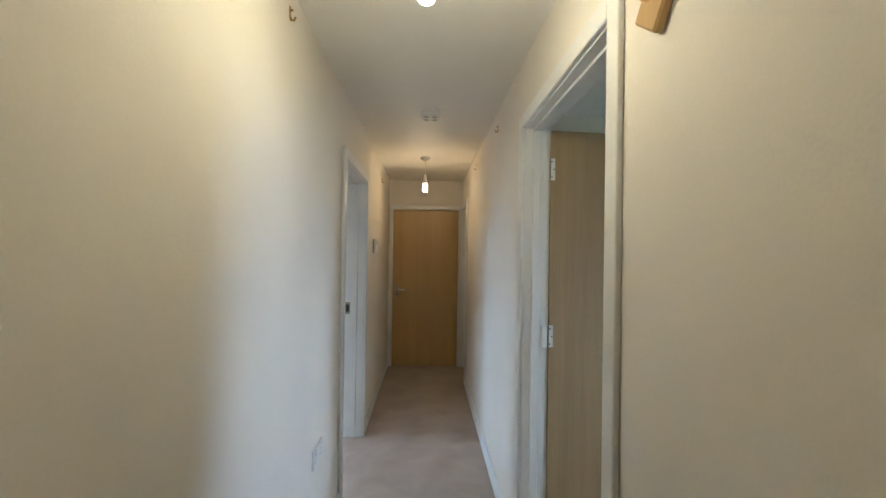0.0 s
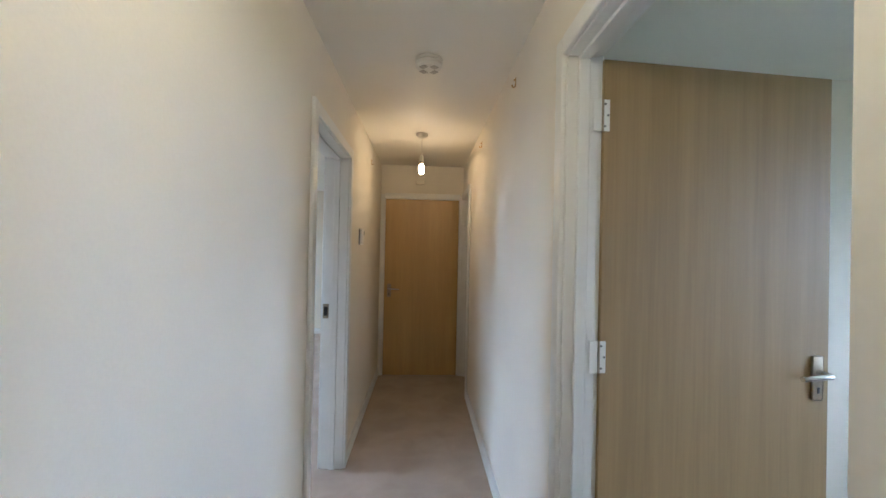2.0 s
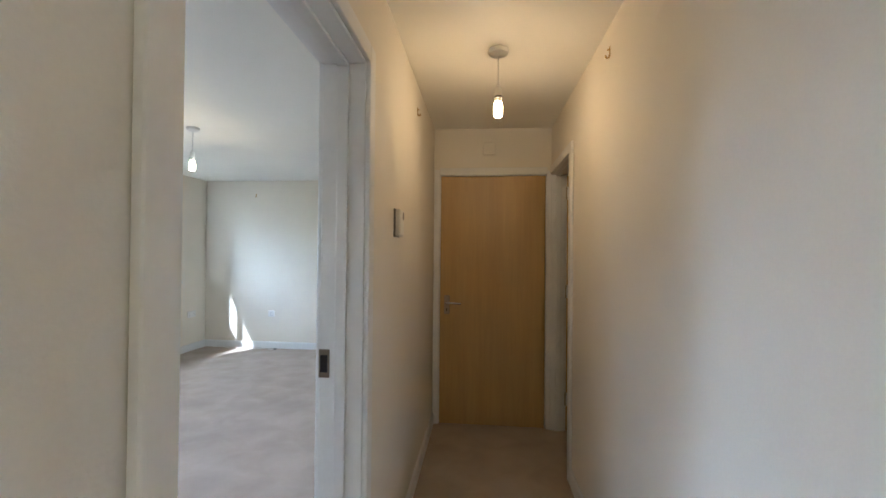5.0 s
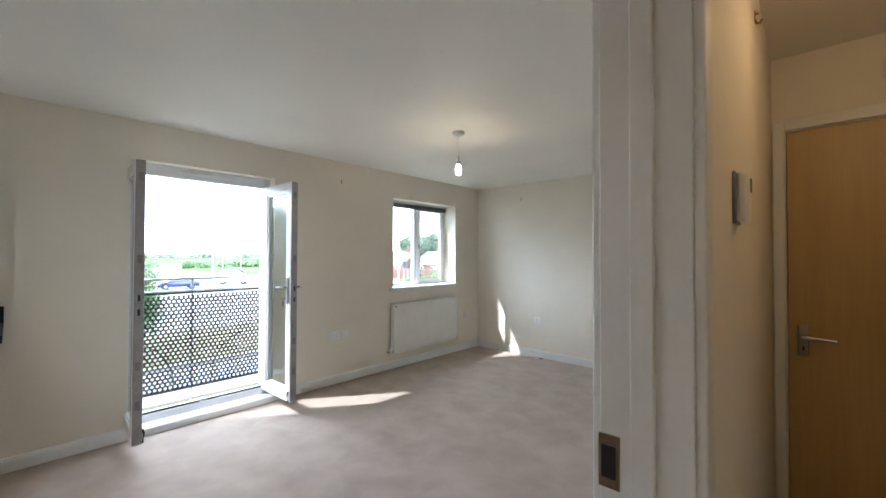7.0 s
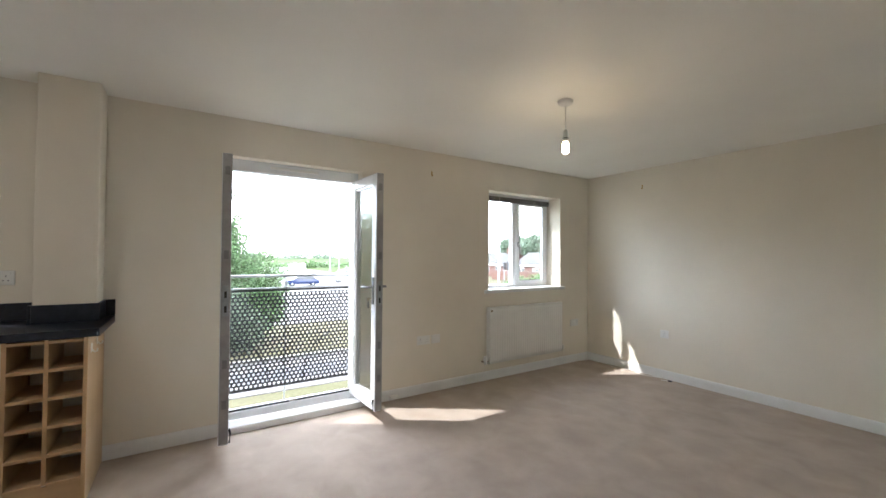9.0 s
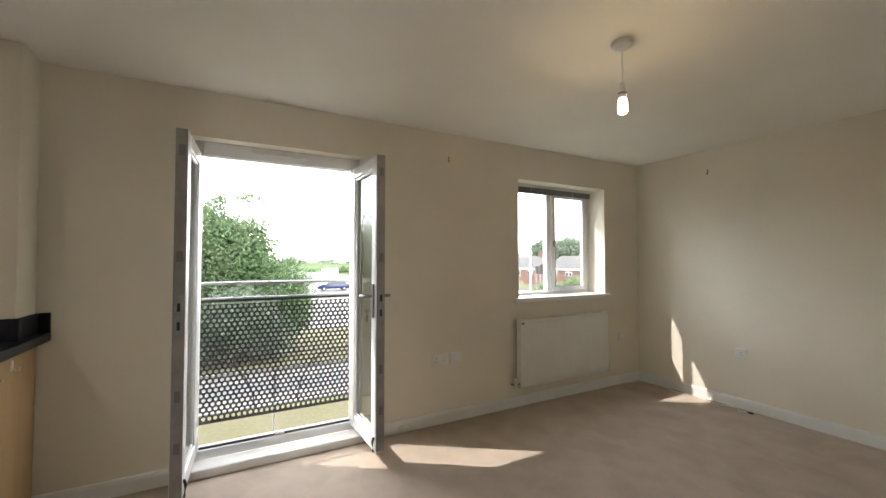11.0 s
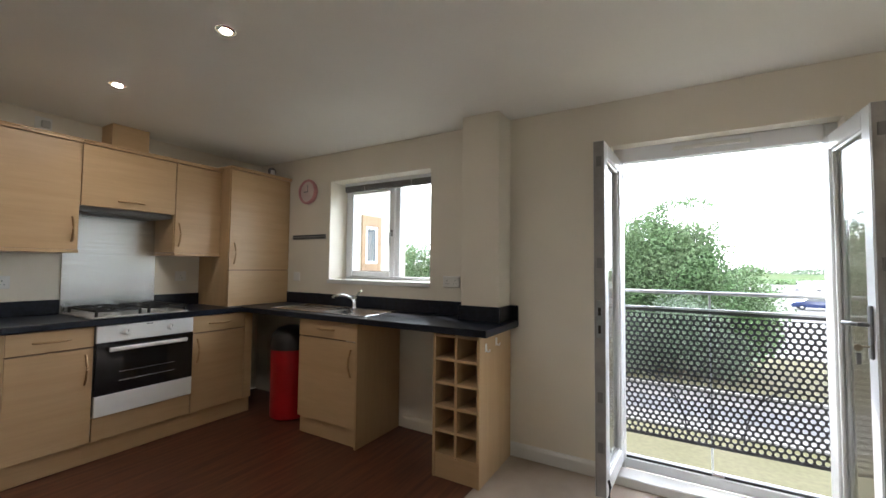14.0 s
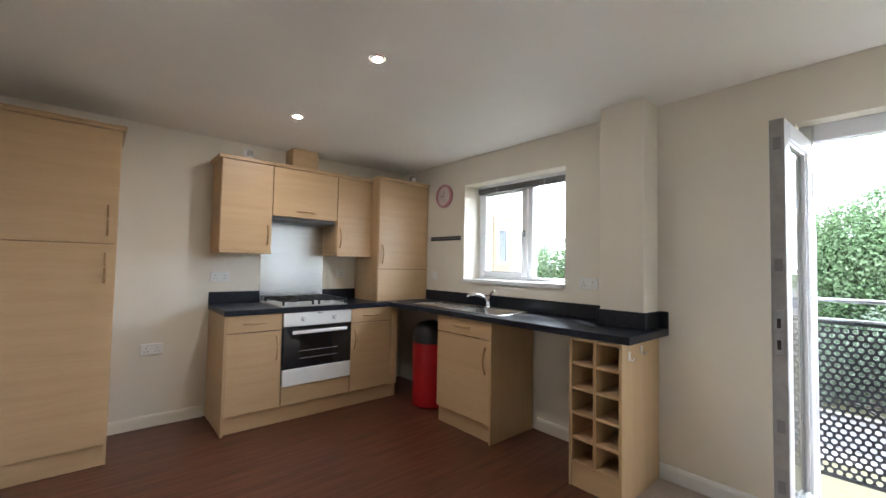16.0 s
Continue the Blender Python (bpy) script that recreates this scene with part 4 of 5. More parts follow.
part("cornice", boxes(((TX0 - 0.030, KY + 0.002, 2.131), (HLR - 0.002, TF + 0.014, 2.148)), ((TX0 - 0.040, KY + 0.002, 2.148), (HLR - 0.002, TF + 0.026, 2.160)), bev=0.002), M_MAPLE, tu)

ck = thing("wall_clock", (WX, 0.625, 2.02), "round wall clock with pink rim", "clock")
part("rim", lathe([(0.115, 0), (0.122, 0.01), (0.122, 0.03), (0.112, 0.04), (0.100, 0.038), (0.098, 0.02), (0.06, 0.02)], (WX + 0.001, 0.625, 2.02), 40, (1, 0, 0)), M_PINK, ck, smooth=True)
part("dial", lathe([(0.099, 0.0), (0.099, 0.0225), (0.05, 0.0228)], (WX + 0.001, 0.625, 2.02), 40, (1, 0, 0)), M_CLOCK, ck)
part("clock_hand", boxes(((WX + 0.025, 0.57, 2.015), (WX + 0.027, 0.632, 2.023)), ((WX + 0.0275, 0.623, 2.015), (WX + 0.029, 0.629, 2.085))), M_GREYPL, ck)
kr = thing("knife_rail", (WX, 0.64, 1.577), "slim dark magnetic knife rail on the wall", "rail")
part("bar", box((WX + 0.001, 0.412, 1.556), (WX + 0.016, 0.868, 1.598), 0.002), M_GREYPL, kr)
part("strip", boxes(((WX + 0.016, 0.42, 1.562), (WX + 0.019, 0.86, 1.570)), ((WX + 0.016, 0.42, 1.584), (WX + 0.019, 0.86, 1.592))), M_BLACKPL, kr)

# ---- fittings ----
def faceplate(name, at, nrm, w, h, rockers, sockets, label, category, group=""):
    """A moulded electrical plate with rockers and pin holes; nrm points into the room."""
    t = thing(name, at, label, category, group)
    n = Vector(nrm)
    u = Vector((0, 0, 1)).cross(n)
    m = Matrix((u, n, (0, 0, 1))).transposed().to_4x4()
    m.translation = at
    part("plate", box((-w / 2, 0, -h / 2), (w / 2, 0.010, h / 2), 0.003, m), M_PLASTIC, t)
    for x in rockers:
        part("rocker", box((x - 0.006, 0.009, 0.018), (x + 0.006, 0.014, 0.034), 0.001, m), M_PLASTIC, t)
    for x in sockets:
        part("pin_holes", boxes(((x - 0.002, 0.0092, 0.004), (x + 0.002, 0.0104, 0.014)), ((x - 0.014, 0.0092, -0.018), (x - 0.007, 0.0104, -0.014)), ((x + 0.007, 0.0092, -0.018), (x + 0.014, 0.0104, -0.014)), m=m), M_BLACKPL, t)
    return t


G = "electrical sockets"
faceplate("double_socket", (WX, 5.105, 0.512), (1, 0, 0), 0.147, 0.086, (-0.05, 0.05), (-0.036, 0.036), "white double socket on the living room wall", "socket", G)
faceplate("aerial_plate", (WX, 5.245, 0.512), (1, 0, 0), 0.10, 0.086, (), (), "white aerial plate beside a double socket", "socket", G)
faceplate("double_socket", (WX, 7.33, 0.495), (1, 0, 0), 0.147, 0.086, (-0.05, 0.05), (-0.036, 0.036), "white double socket beside the radiator", "socket", G)
faceplate("single_socket", (-2.585, EY, 0.487), (0, -1, 0), 0.090, 0.086, (0.03,), (0,), "white single socket on the end wall", "socket", G)
faceplate("double_socket", (-1.665, KY, 1.166), (0, 1, 0), 0.147, 0.086, (-0.05, 0.05), (-0.036, 0.036), "white double socket over the worktop", "socket", G)
faceplate("double_socket", (-1.21, KY, 0.60), (0, 1, 0), 0.147, 0.086, (-0.05, 0.05), (-0.036, 0.036), "white double socket low on the kitchen wall", "socket", G)
faceplate("single_socket", (-2.80, KY, 1.19), (0, 1, 0), 0.090, 0.086, (0.03,), (0,), "white socket between the wall cabinets", "socket", G)
ha = thing("socket_with_plug", (-1.858, KY, 2.285), "white socket with a grey plug above the wall cabinets", "socket", G)
part("plate", box((-1.903, KY + 0.0005, 2.242), (-1.813, KY + 0.010, 2.328), 0.003), M_PLASTIC, ha)
part("plug", box((-1.888, KY + 0.010, 2.252), (-1.842, KY + 0.042, 2.302), 0.008, None, 2), M_ALARM, ha, "pale grey plug", smooth=True)
part("rocker", box((-1.838, KY + 0.009, 2.300), (-1.826, KY + 0.014, 2.316), 0.001), M_PLASTIC, ha)
faceplate("fused_switch", (WX, 0.475, 1.19), (1, 0, 0), 0.090, 0.086, (0.0,), (), "white switch by the corner cabinet", "switch", G)
faceplate("double_socket", (WX, 2.235, 1.185), (1, 0, 0), 0.147, 0.086, (-0.05, 0.05), (-0.036, 0.036), "white double socket beside the pier", "socket", G)
faceplate("double_socket", (HL, 2.20, 0.535), (1, 0, 0), 0.147, 0.086, (-0.05, 0.05), (-0.036, 0.036), "white double socket on the hall wall", "socket", G)
ts = thing("thermostat", (HL, 3.99, 1.50), "white wall thermostat with dark edge", "thermostat")
part("base_plate", box((HL + 0.0005, 3.945, 1.438), (HL + 0.008, 4.035, 1.562), 0.002), M_GREYPL, ts)
tb = part("case", box((HL + 0.008, 3.948, 1.441), (HL + 0.030, 4.032, 1.559), 0.006), M_PLASTIC, ts)
part("dial", box((HL + 0.029, 4.00, 1.515), (HL + 0.033, 4.018, 1.55), 0.002), M_GREYPL, tb)
dv = thing("door_chime", (0.408, HY, 2.20), "small square beige chime box above the end door", "chime")
part("case", box((0.358, HY - 0.024, 2.15), (0.458, HY - 0.0005, 2.25), 0.006), M_WALL_HALL, dv)
part("grille", boxes(*[((0.375, HY - 0.026, 2.17 + 0.012 * k), (0.441, HY - 0.0235, 2.175 + 0.012 * k)) for k in range(5)]), M_WALL, dv)
sm = thing("smoke_alarm", (0.465, 2.93, H), "round white smoke alarm on the hall ceiling", "smoke alarm")
part("base", lathe([(0.070, 0), (0.070, -0.012), (0.064, -0.014)], (0.465, 2.93, H), 32), M_PLASTIC, sm)
part("cover", lathe([(0.060, -0.014), (0.066, -0.019), (0.066, -0.036), (0.055, -0.048), (0.02, -0.050)], (0.465, 2.93, H), 32), M_PLASTIC, sm, smooth=True)
bm = bmesh.new()
for k in range(4):
    a = math.pi / 4 + k * math.pi / 2
    add_box(bm, (-0.017, 0.024, -0.0515), (0.017, 0.052, -0.040), Matrix.Translation((0.465, 2.93, H)) @ Matrix.Rotation(a, 4, 'Z'))
part("grille", bm, M_ALARM, sm, "pale grey sounder slots")


def pendant(at, zbulb, bulb, label):
    """A ceiling rose, flex, lampholder and bare bulb."""
    x, y = at
    p = thing("pendant_light", (x, y, H), label, "ceiling light", "bare bulb pendants")
    part("rose", lathe([(0.048, 0), (0.050, -0.004), (0.046, -0.020), (0.030, -0.030), (0.010, -0.036)], (x, y, H), 28), M_PLASTIC, p, smooth=True)
    part("flex", cyl((x, y, zbulb + 0.10), (x, y, H - 0.034), 0.0035, seg=8), M_PLASTIC, p)
    part("lampholder", lathe([(0.008, 0.115), (0.015, 0.11), (0.017, 0.075), (0.020, 0.07), (0.020, 0.052), (0.017, 0.048), (0.017, 0.035)], (x, y, zbulb), 20), M_PLASTIC, p, smooth=True)
    part("collar", lathe([(0.0205, 0.062), (0.021, 0.060), (0.021, 0.057), (0.0205, 0.055)], (x, y, zbulb), 20), M_GREYPL, p)
    part("bulb", lathe([(0.014, 0.036), (0.019, 0.028), (0.021, 0.014), (0.021, -0.026), (0.018, -0.036), (0.008, -0.040)], (x, y, zbulb), 20), bulb, p, "lit warm bulb", smooth=True)
    return p


pendant((0.428, 4.20), 2.075, M_BULB_FAR, "bare lit bulb on a flex from the hall ceiling")
pendant((0.445, 1.31), 2.085, M_BULB, "bare lit bulb over the hall entrance")
pendant((-1.985, 5.25), 2.055, M_BULB2, "bare lit bulb on a flex from the living room ceiling")
dn = thing("downlight", (-1.916, 1.972, H), "small lit downlight in the kitchen ceiling", "downlight", "kitchen downlights")
part("ring", lathe([(0.024, -0.001), (0.024, -0.005), (0.038, -0.005), (0.043, -0.002), (0.043, -0.0005), (0.036, -0.0003)], (-1.916, 1.972, H), 28), M_CHROME, dn, "chrome ring", smooth=True)
part("lens", lathe([(0.0235, -0.0035), (0.0235, -0.006), (0.012, -0.0075)], (-1.916, 1.972, H), 24), M_SPOT, dn, "lit lens")
copy_thing(dn, pose(-1.919, 0.871, H))

# cup hooks screwed into the walls
ch = thing("wall_hook", (HR, 2.888, 2.25), "small brass picture hook on the wall", "hook", "picture hooks")
part("pin", cyl((HR + 0.004, 2.888, 2.262), (HR - 0.012, 2.888, 2.262), 0.004, seg=8), M_BRASS, ch)
part("strap", box((HR - 0.0035, 2.882, 2.235), (HR - 0.0005, 2.894, 2.275), 0.001), M_BRASS, ch)
part("prong", tube([(HR - 0.002, 2.888, 2.24), (HR - 0.006, 2.888, 2.228), (HR - 0.016, 2.888, 2.226), (HR - 0.020, 2.888, 2.238)], 0.004, 8), M_BRASS, ch)
for x, y, z, r in ((HR, 4.02, 2.245, 0), (HL, 4.555, 2.20, 180), (HL, 1.758, 2.27, 180), (WX, 5.188, 2.147, 180), (-2.834, EY, 2.155, 90)):
    copy_thing(ch, pose(x, y, z, 0, 0, r))
bk = thing("coat_hook", (HR, 1.08, 1.99), "wooden coat hook plaque with a brass ring", "hook")
mk = Matrix.Translation((HR, 1.10, 1.965)) @ Matrix.Rotation(radians(38), 4, 'X')
part("plaque", box((-0.022, -0.045, -0.075), (-0.0005, 0.045, 0.075), 0.005, mk), M_DOOR, bk, "varnished wooden plaque")
part("ring", tube([(HR - 0.03 - 0.012 * math.sin(a), 1.115 + 0.036 * math.cos(a), 1.985 + 0.036 * math.sin(a)) for a in [2 * math.pi * k / 20 for k in range(21)]], 0.0045, 8), M_BRASS, bk)

# radiator
RY0, RY1, RZ0, RZ1 = 5.875, 7.010, 0.185, 0.785
rd = thing("radiator", (-3.53, 6.44, RZ0), "white panel radiator under the living room window", "radiator")
bm = bmesh.new()
n = 33
cols = []
for k in range(n * 4 + 1):
    y = RY0 + (RY1 - RY0) * k / (n * 4)
    x = -3.502 + (0.0016 if k % 4 in (1, 2) else 0.0)
    ring = []
    for z, dx in ((RZ0, -0.012), (RZ0 + 0.02, -0.004), (RZ0 + 0.045, None), (RZ1 - 0.045, None), (RZ1 - 0.02, -0.004), (RZ1, -0.012)):
        ring.append(bm.verts.new((x if dx is None else -3.502 + dx, y, z)))
    cols.append(ring)
for a, c in zip(cols, cols[1:]):
    for j in range(5):
        bm.faces.new((a[j], c[j], c[j + 1], a[j + 1]))
part("front_panel", bm, M_RAD, rd)
part("back_panel", box((-3.555, RY0 + 0.004, RZ0), (-3.515, RY1 - 0.004, RZ1 - 0.004), 0.004), M_RAD, rd)
part("top_grille", boxes(((-3.556, RY0, RZ1 - 0.02), (-3.500, RY1, RZ1)), bev=0.004), M_RAD, rd)
part("side_cover", box((-3.556, RY0 - 0.004, RZ0), (-3.500, RY0, RZ1), 0.001), M_RAD, rd)
part("side_cover", box((-3.556, RY1, RZ0), (-3.500, RY1 + 0.004, RZ1), 0.001), M_RAD, rd)
part("bleed_valve", cyl((-3.500, RY0 + 0.02, RZ1 - 0.035), (-3.490, RY0 + 0.02, RZ1 - 0.035), 0.011, seg=12), M_NICKEL, rd)
vl = part("thermostatic_valve", lathe([(0.012, -0.03), (0.014, 0), (0.021, 0.006), (0.021, 0.045), (0.015, 0.06)], (-3.52, RY0 - 0.045, RZ0 + 0.03), 20), M_PLASTIC, rd, "white thermostatic valve", smooth=True)
part("pipe", tube([(-3.52, RY0, RZ0 + 0.035), (-3.52, RY0 - 0.045, RZ0 + 0.03), (WX + 0.004, RY0 - 0.045, RZ0 + 0.02)], 0.008, 10), M_NICKEL, rd)
part("pipe", tube([(-3.52, RY1, RZ0 + 0.035), (-3.52, RY1 + 0.035, RZ0 + 0.03), (WX + 0.004, RY1 + 0.035, RZ0 + 0.02)], 0.008, 10), M_NICKEL, rd)
part("lockshield_valve", lathe([(0.012, -0.01), (0.013, 0.02), (0.010, 0.045)], (-3.52, RY1 + 0.035, RZ0 + 0.03), 16), M_PLASTIC, rd, smooth=True)
part("bracket", boxes(((WX + 0.0005, 6.05, 0.25), (-3.556, 6.09, 0.72)), ((WX + 0.0005, 6.80, 0.25), (-3.556, 6.84, 0.72))), M_RAD, rd)

# loose cable along the skirting, junction block by the French window
cb = thing("aerial_cable", (-3.1, 7.5, 0), "white loose cable lying on the carpet by the skirting", "cable")
rng = random.Random(4)
pts = [(-3.56, 7.28, 0.05), (-3.52, 7.36, 0.02), (-3.47, 7.48, 0.03), (-3.38, 7.55, 0.008)]
pts += [(-3.38 + 0.07 * k, 7.54 + 0.03 * math.sin(k * 1.3), 0.006) for k in range(1, 12)]
pts += [(-2.56, 7.5, 0.008), (-2.50, 7.53, 0.006)]
part("wire", tube(pts, 0.0035, 6), M_PLASTIC, cb)
part("plug", box((-2.51, 7.52, 0.001), (-2.47, 7.545, 0.014), 0.003), M_BLACKPL, cb)
jb = thing("junction_block", (WX + 0.03, 4.79, 0), "small white box on the skirting by the French window", "junction box")
part("case", box((WX + 0.0155, 4.74, 0.012), (WX + 0.045, 4.82, 0.048), 0.004), M_PLASTIC, jb)

# ---- balcony guard ----
bg = thing("balcony_guard", (-4.0, 3.92, 0.0), "dark perforated steel guard across the French window", "balcony")
PXG, GY0, GY1, GZ0, GZ1 = -4.000, 3.10, 4.75, 0.165, 1.025
bm = bmesh.new()
pw, ph, hr, tk = 0.0372, 0.0325, 0.0132, 0.003
ca = math.atan2(ph, pw)
angs = sorted([k * math.pi / 6 for k in range(12)] + [ca, math.pi - ca, math.pi + ca, 2 * math.pi - ca])
cell = []
for a in angs:
    c, s = math.cos(a), math.sin(a)
    e = min(pw / 2 / abs(c) if abs(c) > 1e-9 else 9, ph / 2 / abs(s) if abs(s) > 1e-9 else 9)
    cell.append((hr * c, hr * s, e * c, e * s))
verts, faces = [], []
rows, colsn = int((GZ1 - GZ0 - 0.03) / ph), int((GY1 - GY0 - 0.02) / pw)
for r in range(rows):
    for k in range(colsn):
        cy, cz = GY0 + 0.01 + (k + 0.5 + (0.25 if r % 2 else -0.25)) * pw, GZ0 + 0.018 + (r + 0.5) * ph
        o = len(verts)
        for ix, iz, ox, oz in cell:
            verts += [(PXG, cy + ix, cz + iz), (PXG, cy + ox, cz + oz), (PXG - tk, cy + ix, cz + iz), (PXG - tk, cy + ox, cz + oz)]
        q = len(cell)
        for i in range(q):
            a, b2 = o + 4 * i, o + 4 * ((i + 1) % q)
            faces += [(a, a + 1, b2 + 1, b2), (a + 2, b2 + 2, b2 + 3, a + 3), (a, b2, b2 + 2, a + 2)]
me = bpy.data.meshes.new("perforated_sheet")
me.from_pydata(verts, [], faces)
tmp = bmesh.new()
tmp.from_mesh(me)
bpy.data.meshes.remove(me)
part("perforated_sheet", tmp, M_PANEL, bg, "dark perforated steel sheet")
part("brace_rod", cyl((PXG - 0.014, GY0 + 0.01, 0.60), (PXG - 0.014, GY1 - 0.01, 0.60), 0.005, seg=8), M_PANEL, bg)
for y, sy in ((3.48, 1), (4.38, -1)):
    part("curved_brace", tube([(PXG - 0.022, y + sy * 0.30 * math.sin(a), 0.60 - 0.40 * (1 - math.cos(a))) for a in [math.pi / 2 * k / 12 for k in range(13)]], 0.0045, 6), M_PANEL, bg)
part("edge_frame", boxes(((PXG - 0.006, GY0, GZ0), (PXG + 0.004, GY1, GZ0 + 0.02)), ((PXG - 0.006, GY0, GZ1 - 0.014), (PXG + 0.004, GY1, GZ1 + 0.004)), ((PXG - 0.006, GY0, GZ0 + 0.02), (PXG + 0.004, GY0 + 0.022, GZ1 - 0.014)), ((PXG - 0.006, GY1 - 0.022, GZ0 + 0.02), (PXG + 0.004, GY1, GZ1 - 0.014))), M_PANEL, bg)
part("top_rail", cyl((-4.02, GY0 - 0.02, 1.145), (-4.02, GY1 + 0.02, 1.145), 0.012, seg=12), M_GALV, bg, "galvanised top rail")
part("mid_rail", box((-4.028, GY0, GZ1 + 0.006), (-4.008, GY1, GZ1 + 0.018), 0.002), M_GALV, bg)
for y in (GY0 + 0.01, 3.915, GY1 - 0.01):
    part("post", box((-4.026, y - 0.006, 0.0), (-4.012, y + 0.006, 1.135), 0.001), M_GALV, bg)
part("foot_rail", box((-4.03, GY0, -0.01), (-4.005, GY1, 0.01), 0.002), M_GALV, bg)
part("wall_fixing", boxes(((-4.03, GY0 - 0.02, 0.05), (-3.9005, GY0 + 0.02, 0.08)), ((-4.03, GY1 - 0.02, 0.05), (-3.9005, GY1 + 0.02, 0.08)), ((-4.03, GY0 - 0.02, 1.10), (-3.9005, GY0 + 0.02, 1.13)), ((-4.03, GY1 - 0.02, 1.10), (-3.9005, GY1 + 0.02, 1.13))), M_GALV, bg)

# ---- outside ----
GZ = -2.85
solid("ground", box((-900, -700, GZ - 1.2), (120, 900, GZ - 0.35)), M_FIELD, "green fields reaching the horizon", "field")
solid("pavement", box((-62, -60, GZ - 0.3), (-13.2, 34, GZ)), M_PAVE, "pale tarmac car park", "car park")
solid("lawn", box((-13.0, -14, GZ - 0.3), (-3.9, 60, GZ + 0.06)), M_GRASS, "strip of dry grass below the building", "grass")
solid("kerb", box((-13.2, -14, GZ - 0.3), (-13.0, 60, GZ + 0.11), 0.02), M_KERB, "concrete kerb between grass and car park", "kerb")
solid("tree_bed", box((-25.0, -16, GZ - 0.3), (-17.2, 15, GZ + 0.10), 0.03), M_GRASS, "grass bed round the trees in the car park", "grass")
solid("kerb_bed", box((-17.2, -16, GZ - 0.3), (-17.05, 15, GZ + 0.12), 0.02), M_KERB, "concrete kerb of the grass bed", "kerb")
solid("path", box((-15.9, -16, GZ - 0.29), (-14.3, 30, GZ + 0.012)), M_ROAD, "dark tarmac footway along the car park", "path")
solid("road", box((-48, 34, GZ - 0.3), (-13.2, 41, GZ - 0.02)), M_ROAD, "grey road past the houses", "road")
solid("verge", box((-70, 41, GZ - 0.3), (-13.2, 56, GZ + 0.08)), M_GRASS, "green verge by the houses", "grass")
solid("far_pavement", box((-150, -40, GZ - 0.34), (-62, 34, GZ - 0.05)), M_PAVE, "pale far yard", "car park")


def rand_leaves(name, parent, lobes, count, size, material, seed, label=""):
    """A crown of single leaves and sprays scattered through uneven lobes (x, y, z, rx, rz)."""
    r = np.random.default_rng(seed)
    vol = np.array([l[3] ** 2 * l[4] for l in lobes])
    pick = r.choice(len(lobes), count, p=vol / vol.sum())
    L = np.array(lobes)[pick]
    d = r.normal(size=(count, 3))
    d /= np.linalg.norm(d, axis=1)[:, None]
    rad = r.uniform(0.25, 1.0, count) ** 0.5 * (1 + 0.16 * r.normal(size=count))
    c = L[:, :3] + d * rad[:, None] * np.stack([L[:, 3], L[:, 3], L[:, 4]], 1)
    u = r.normal(size=(count, 3))
    u /= np.linalg.norm(u, axis=1)[:, None]
    w = np.cross(u, r.normal(size=(count, 3)))
    w /= np.linalg.norm(w, axis=1)[:, None]
    s = size * r.uniform(0.5, 1.5, count)[:, None]
    v = np.stack([c - u * s, c + w * s * 0.5, c + u * s, c - w * s * 0.5], 1).reshape(-1, 3) - np.array(ROOT[parent].translation)
    me = bpy.data.meshes.new(name)
    me.from_pydata(v.tolist(), [], (np.arange(count * 4).reshape(-1, 4)).tolist())
    me.materials.append(material)
    ob = new(name, me)
    ob.parent = parent
    ROOT[ob] = ROOT[parent]
    return tagged(ob, label)


def tree(name, base, lobes, count, size, material, seed, label, category="tree", trunk=0.2):
    t = thing(name, base, label, category)
    r = random.Random(seed)
    b = Vector(base)
    bm = bmesh.new()
    top = max(lobes, key=lambda l: l[2])
    mid = b + Vector((0, 0, (top[2] - b.z) * 0.35))
    for off in (Vector((0, 0, 0)), Vector((0.4, 0.6, 0)), Vector((-0.3, -0.7, 0))):
        part("trunk", cyl(b + off, mid + off * 1.4, trunk, trunk * 0.6, 10), M_BARK, t)
    for l in lobes:
        c = Vector(l[:3])
        cyl(mid, c, trunk * 0.35, trunk * 0.1, 7, bm)
        for _ in range(4):
            cyl(c, c + Vector((r.uniform(-1, 1) * l[3], r.uniform(-1, 1) * l[3], r.uniform(0, 1) * l[4])), trunk * 0.10, 0.008, 5, bm)
    part("limb", bm, M_BARK, t)
    rand_leaves("crown", t, lobes, count, size, material, seed)
    return t


tree("tree", (-21.5, 3.0, GZ), [(-21.5, 1.6, 0.6, 2.0, 2.2), (-21.3, 3.8, 1.0, 1.9, 2.3), (-21.0, 5.4, -0.4, 1.7, 1.9), (-21.8, 2.6, 2.4, 1.6, 1.5), (-21.4, 4.4, 2.2, 1.1, 1.1), (-21.2, 6.4, -1.1, 1.0, 1.3), (-22, -0.2, 1.2, 1.9, 2.2),
      (-21.4, 3.5, 4.15, 0.55, 0.35), (-21.5, 4.3, 4.3, 0.6, 0.3), (-21.4, 5.0, 4.1, 0.35, 0.3), (-21.4, 5.2, 3.1, 0.35, 0.3), (-21.4, 3.0, 3.7, 0.5, 0.5), (-21.4, 5.8, 2.2, 0.4, 0.3), (-21.3, 6.5, 1.3, 0.5, 0.3), (-21.4, 1.0, 2.9, 0.7, 0.6), (-21.2, 6.9, 0.3, 0.5, 0.35), (-21.6, 1.9, 4.3, 0.35, 0.3)], 115000, 0.062, M_LEAF, 3, "tall bushy green tree with thin top sprays")
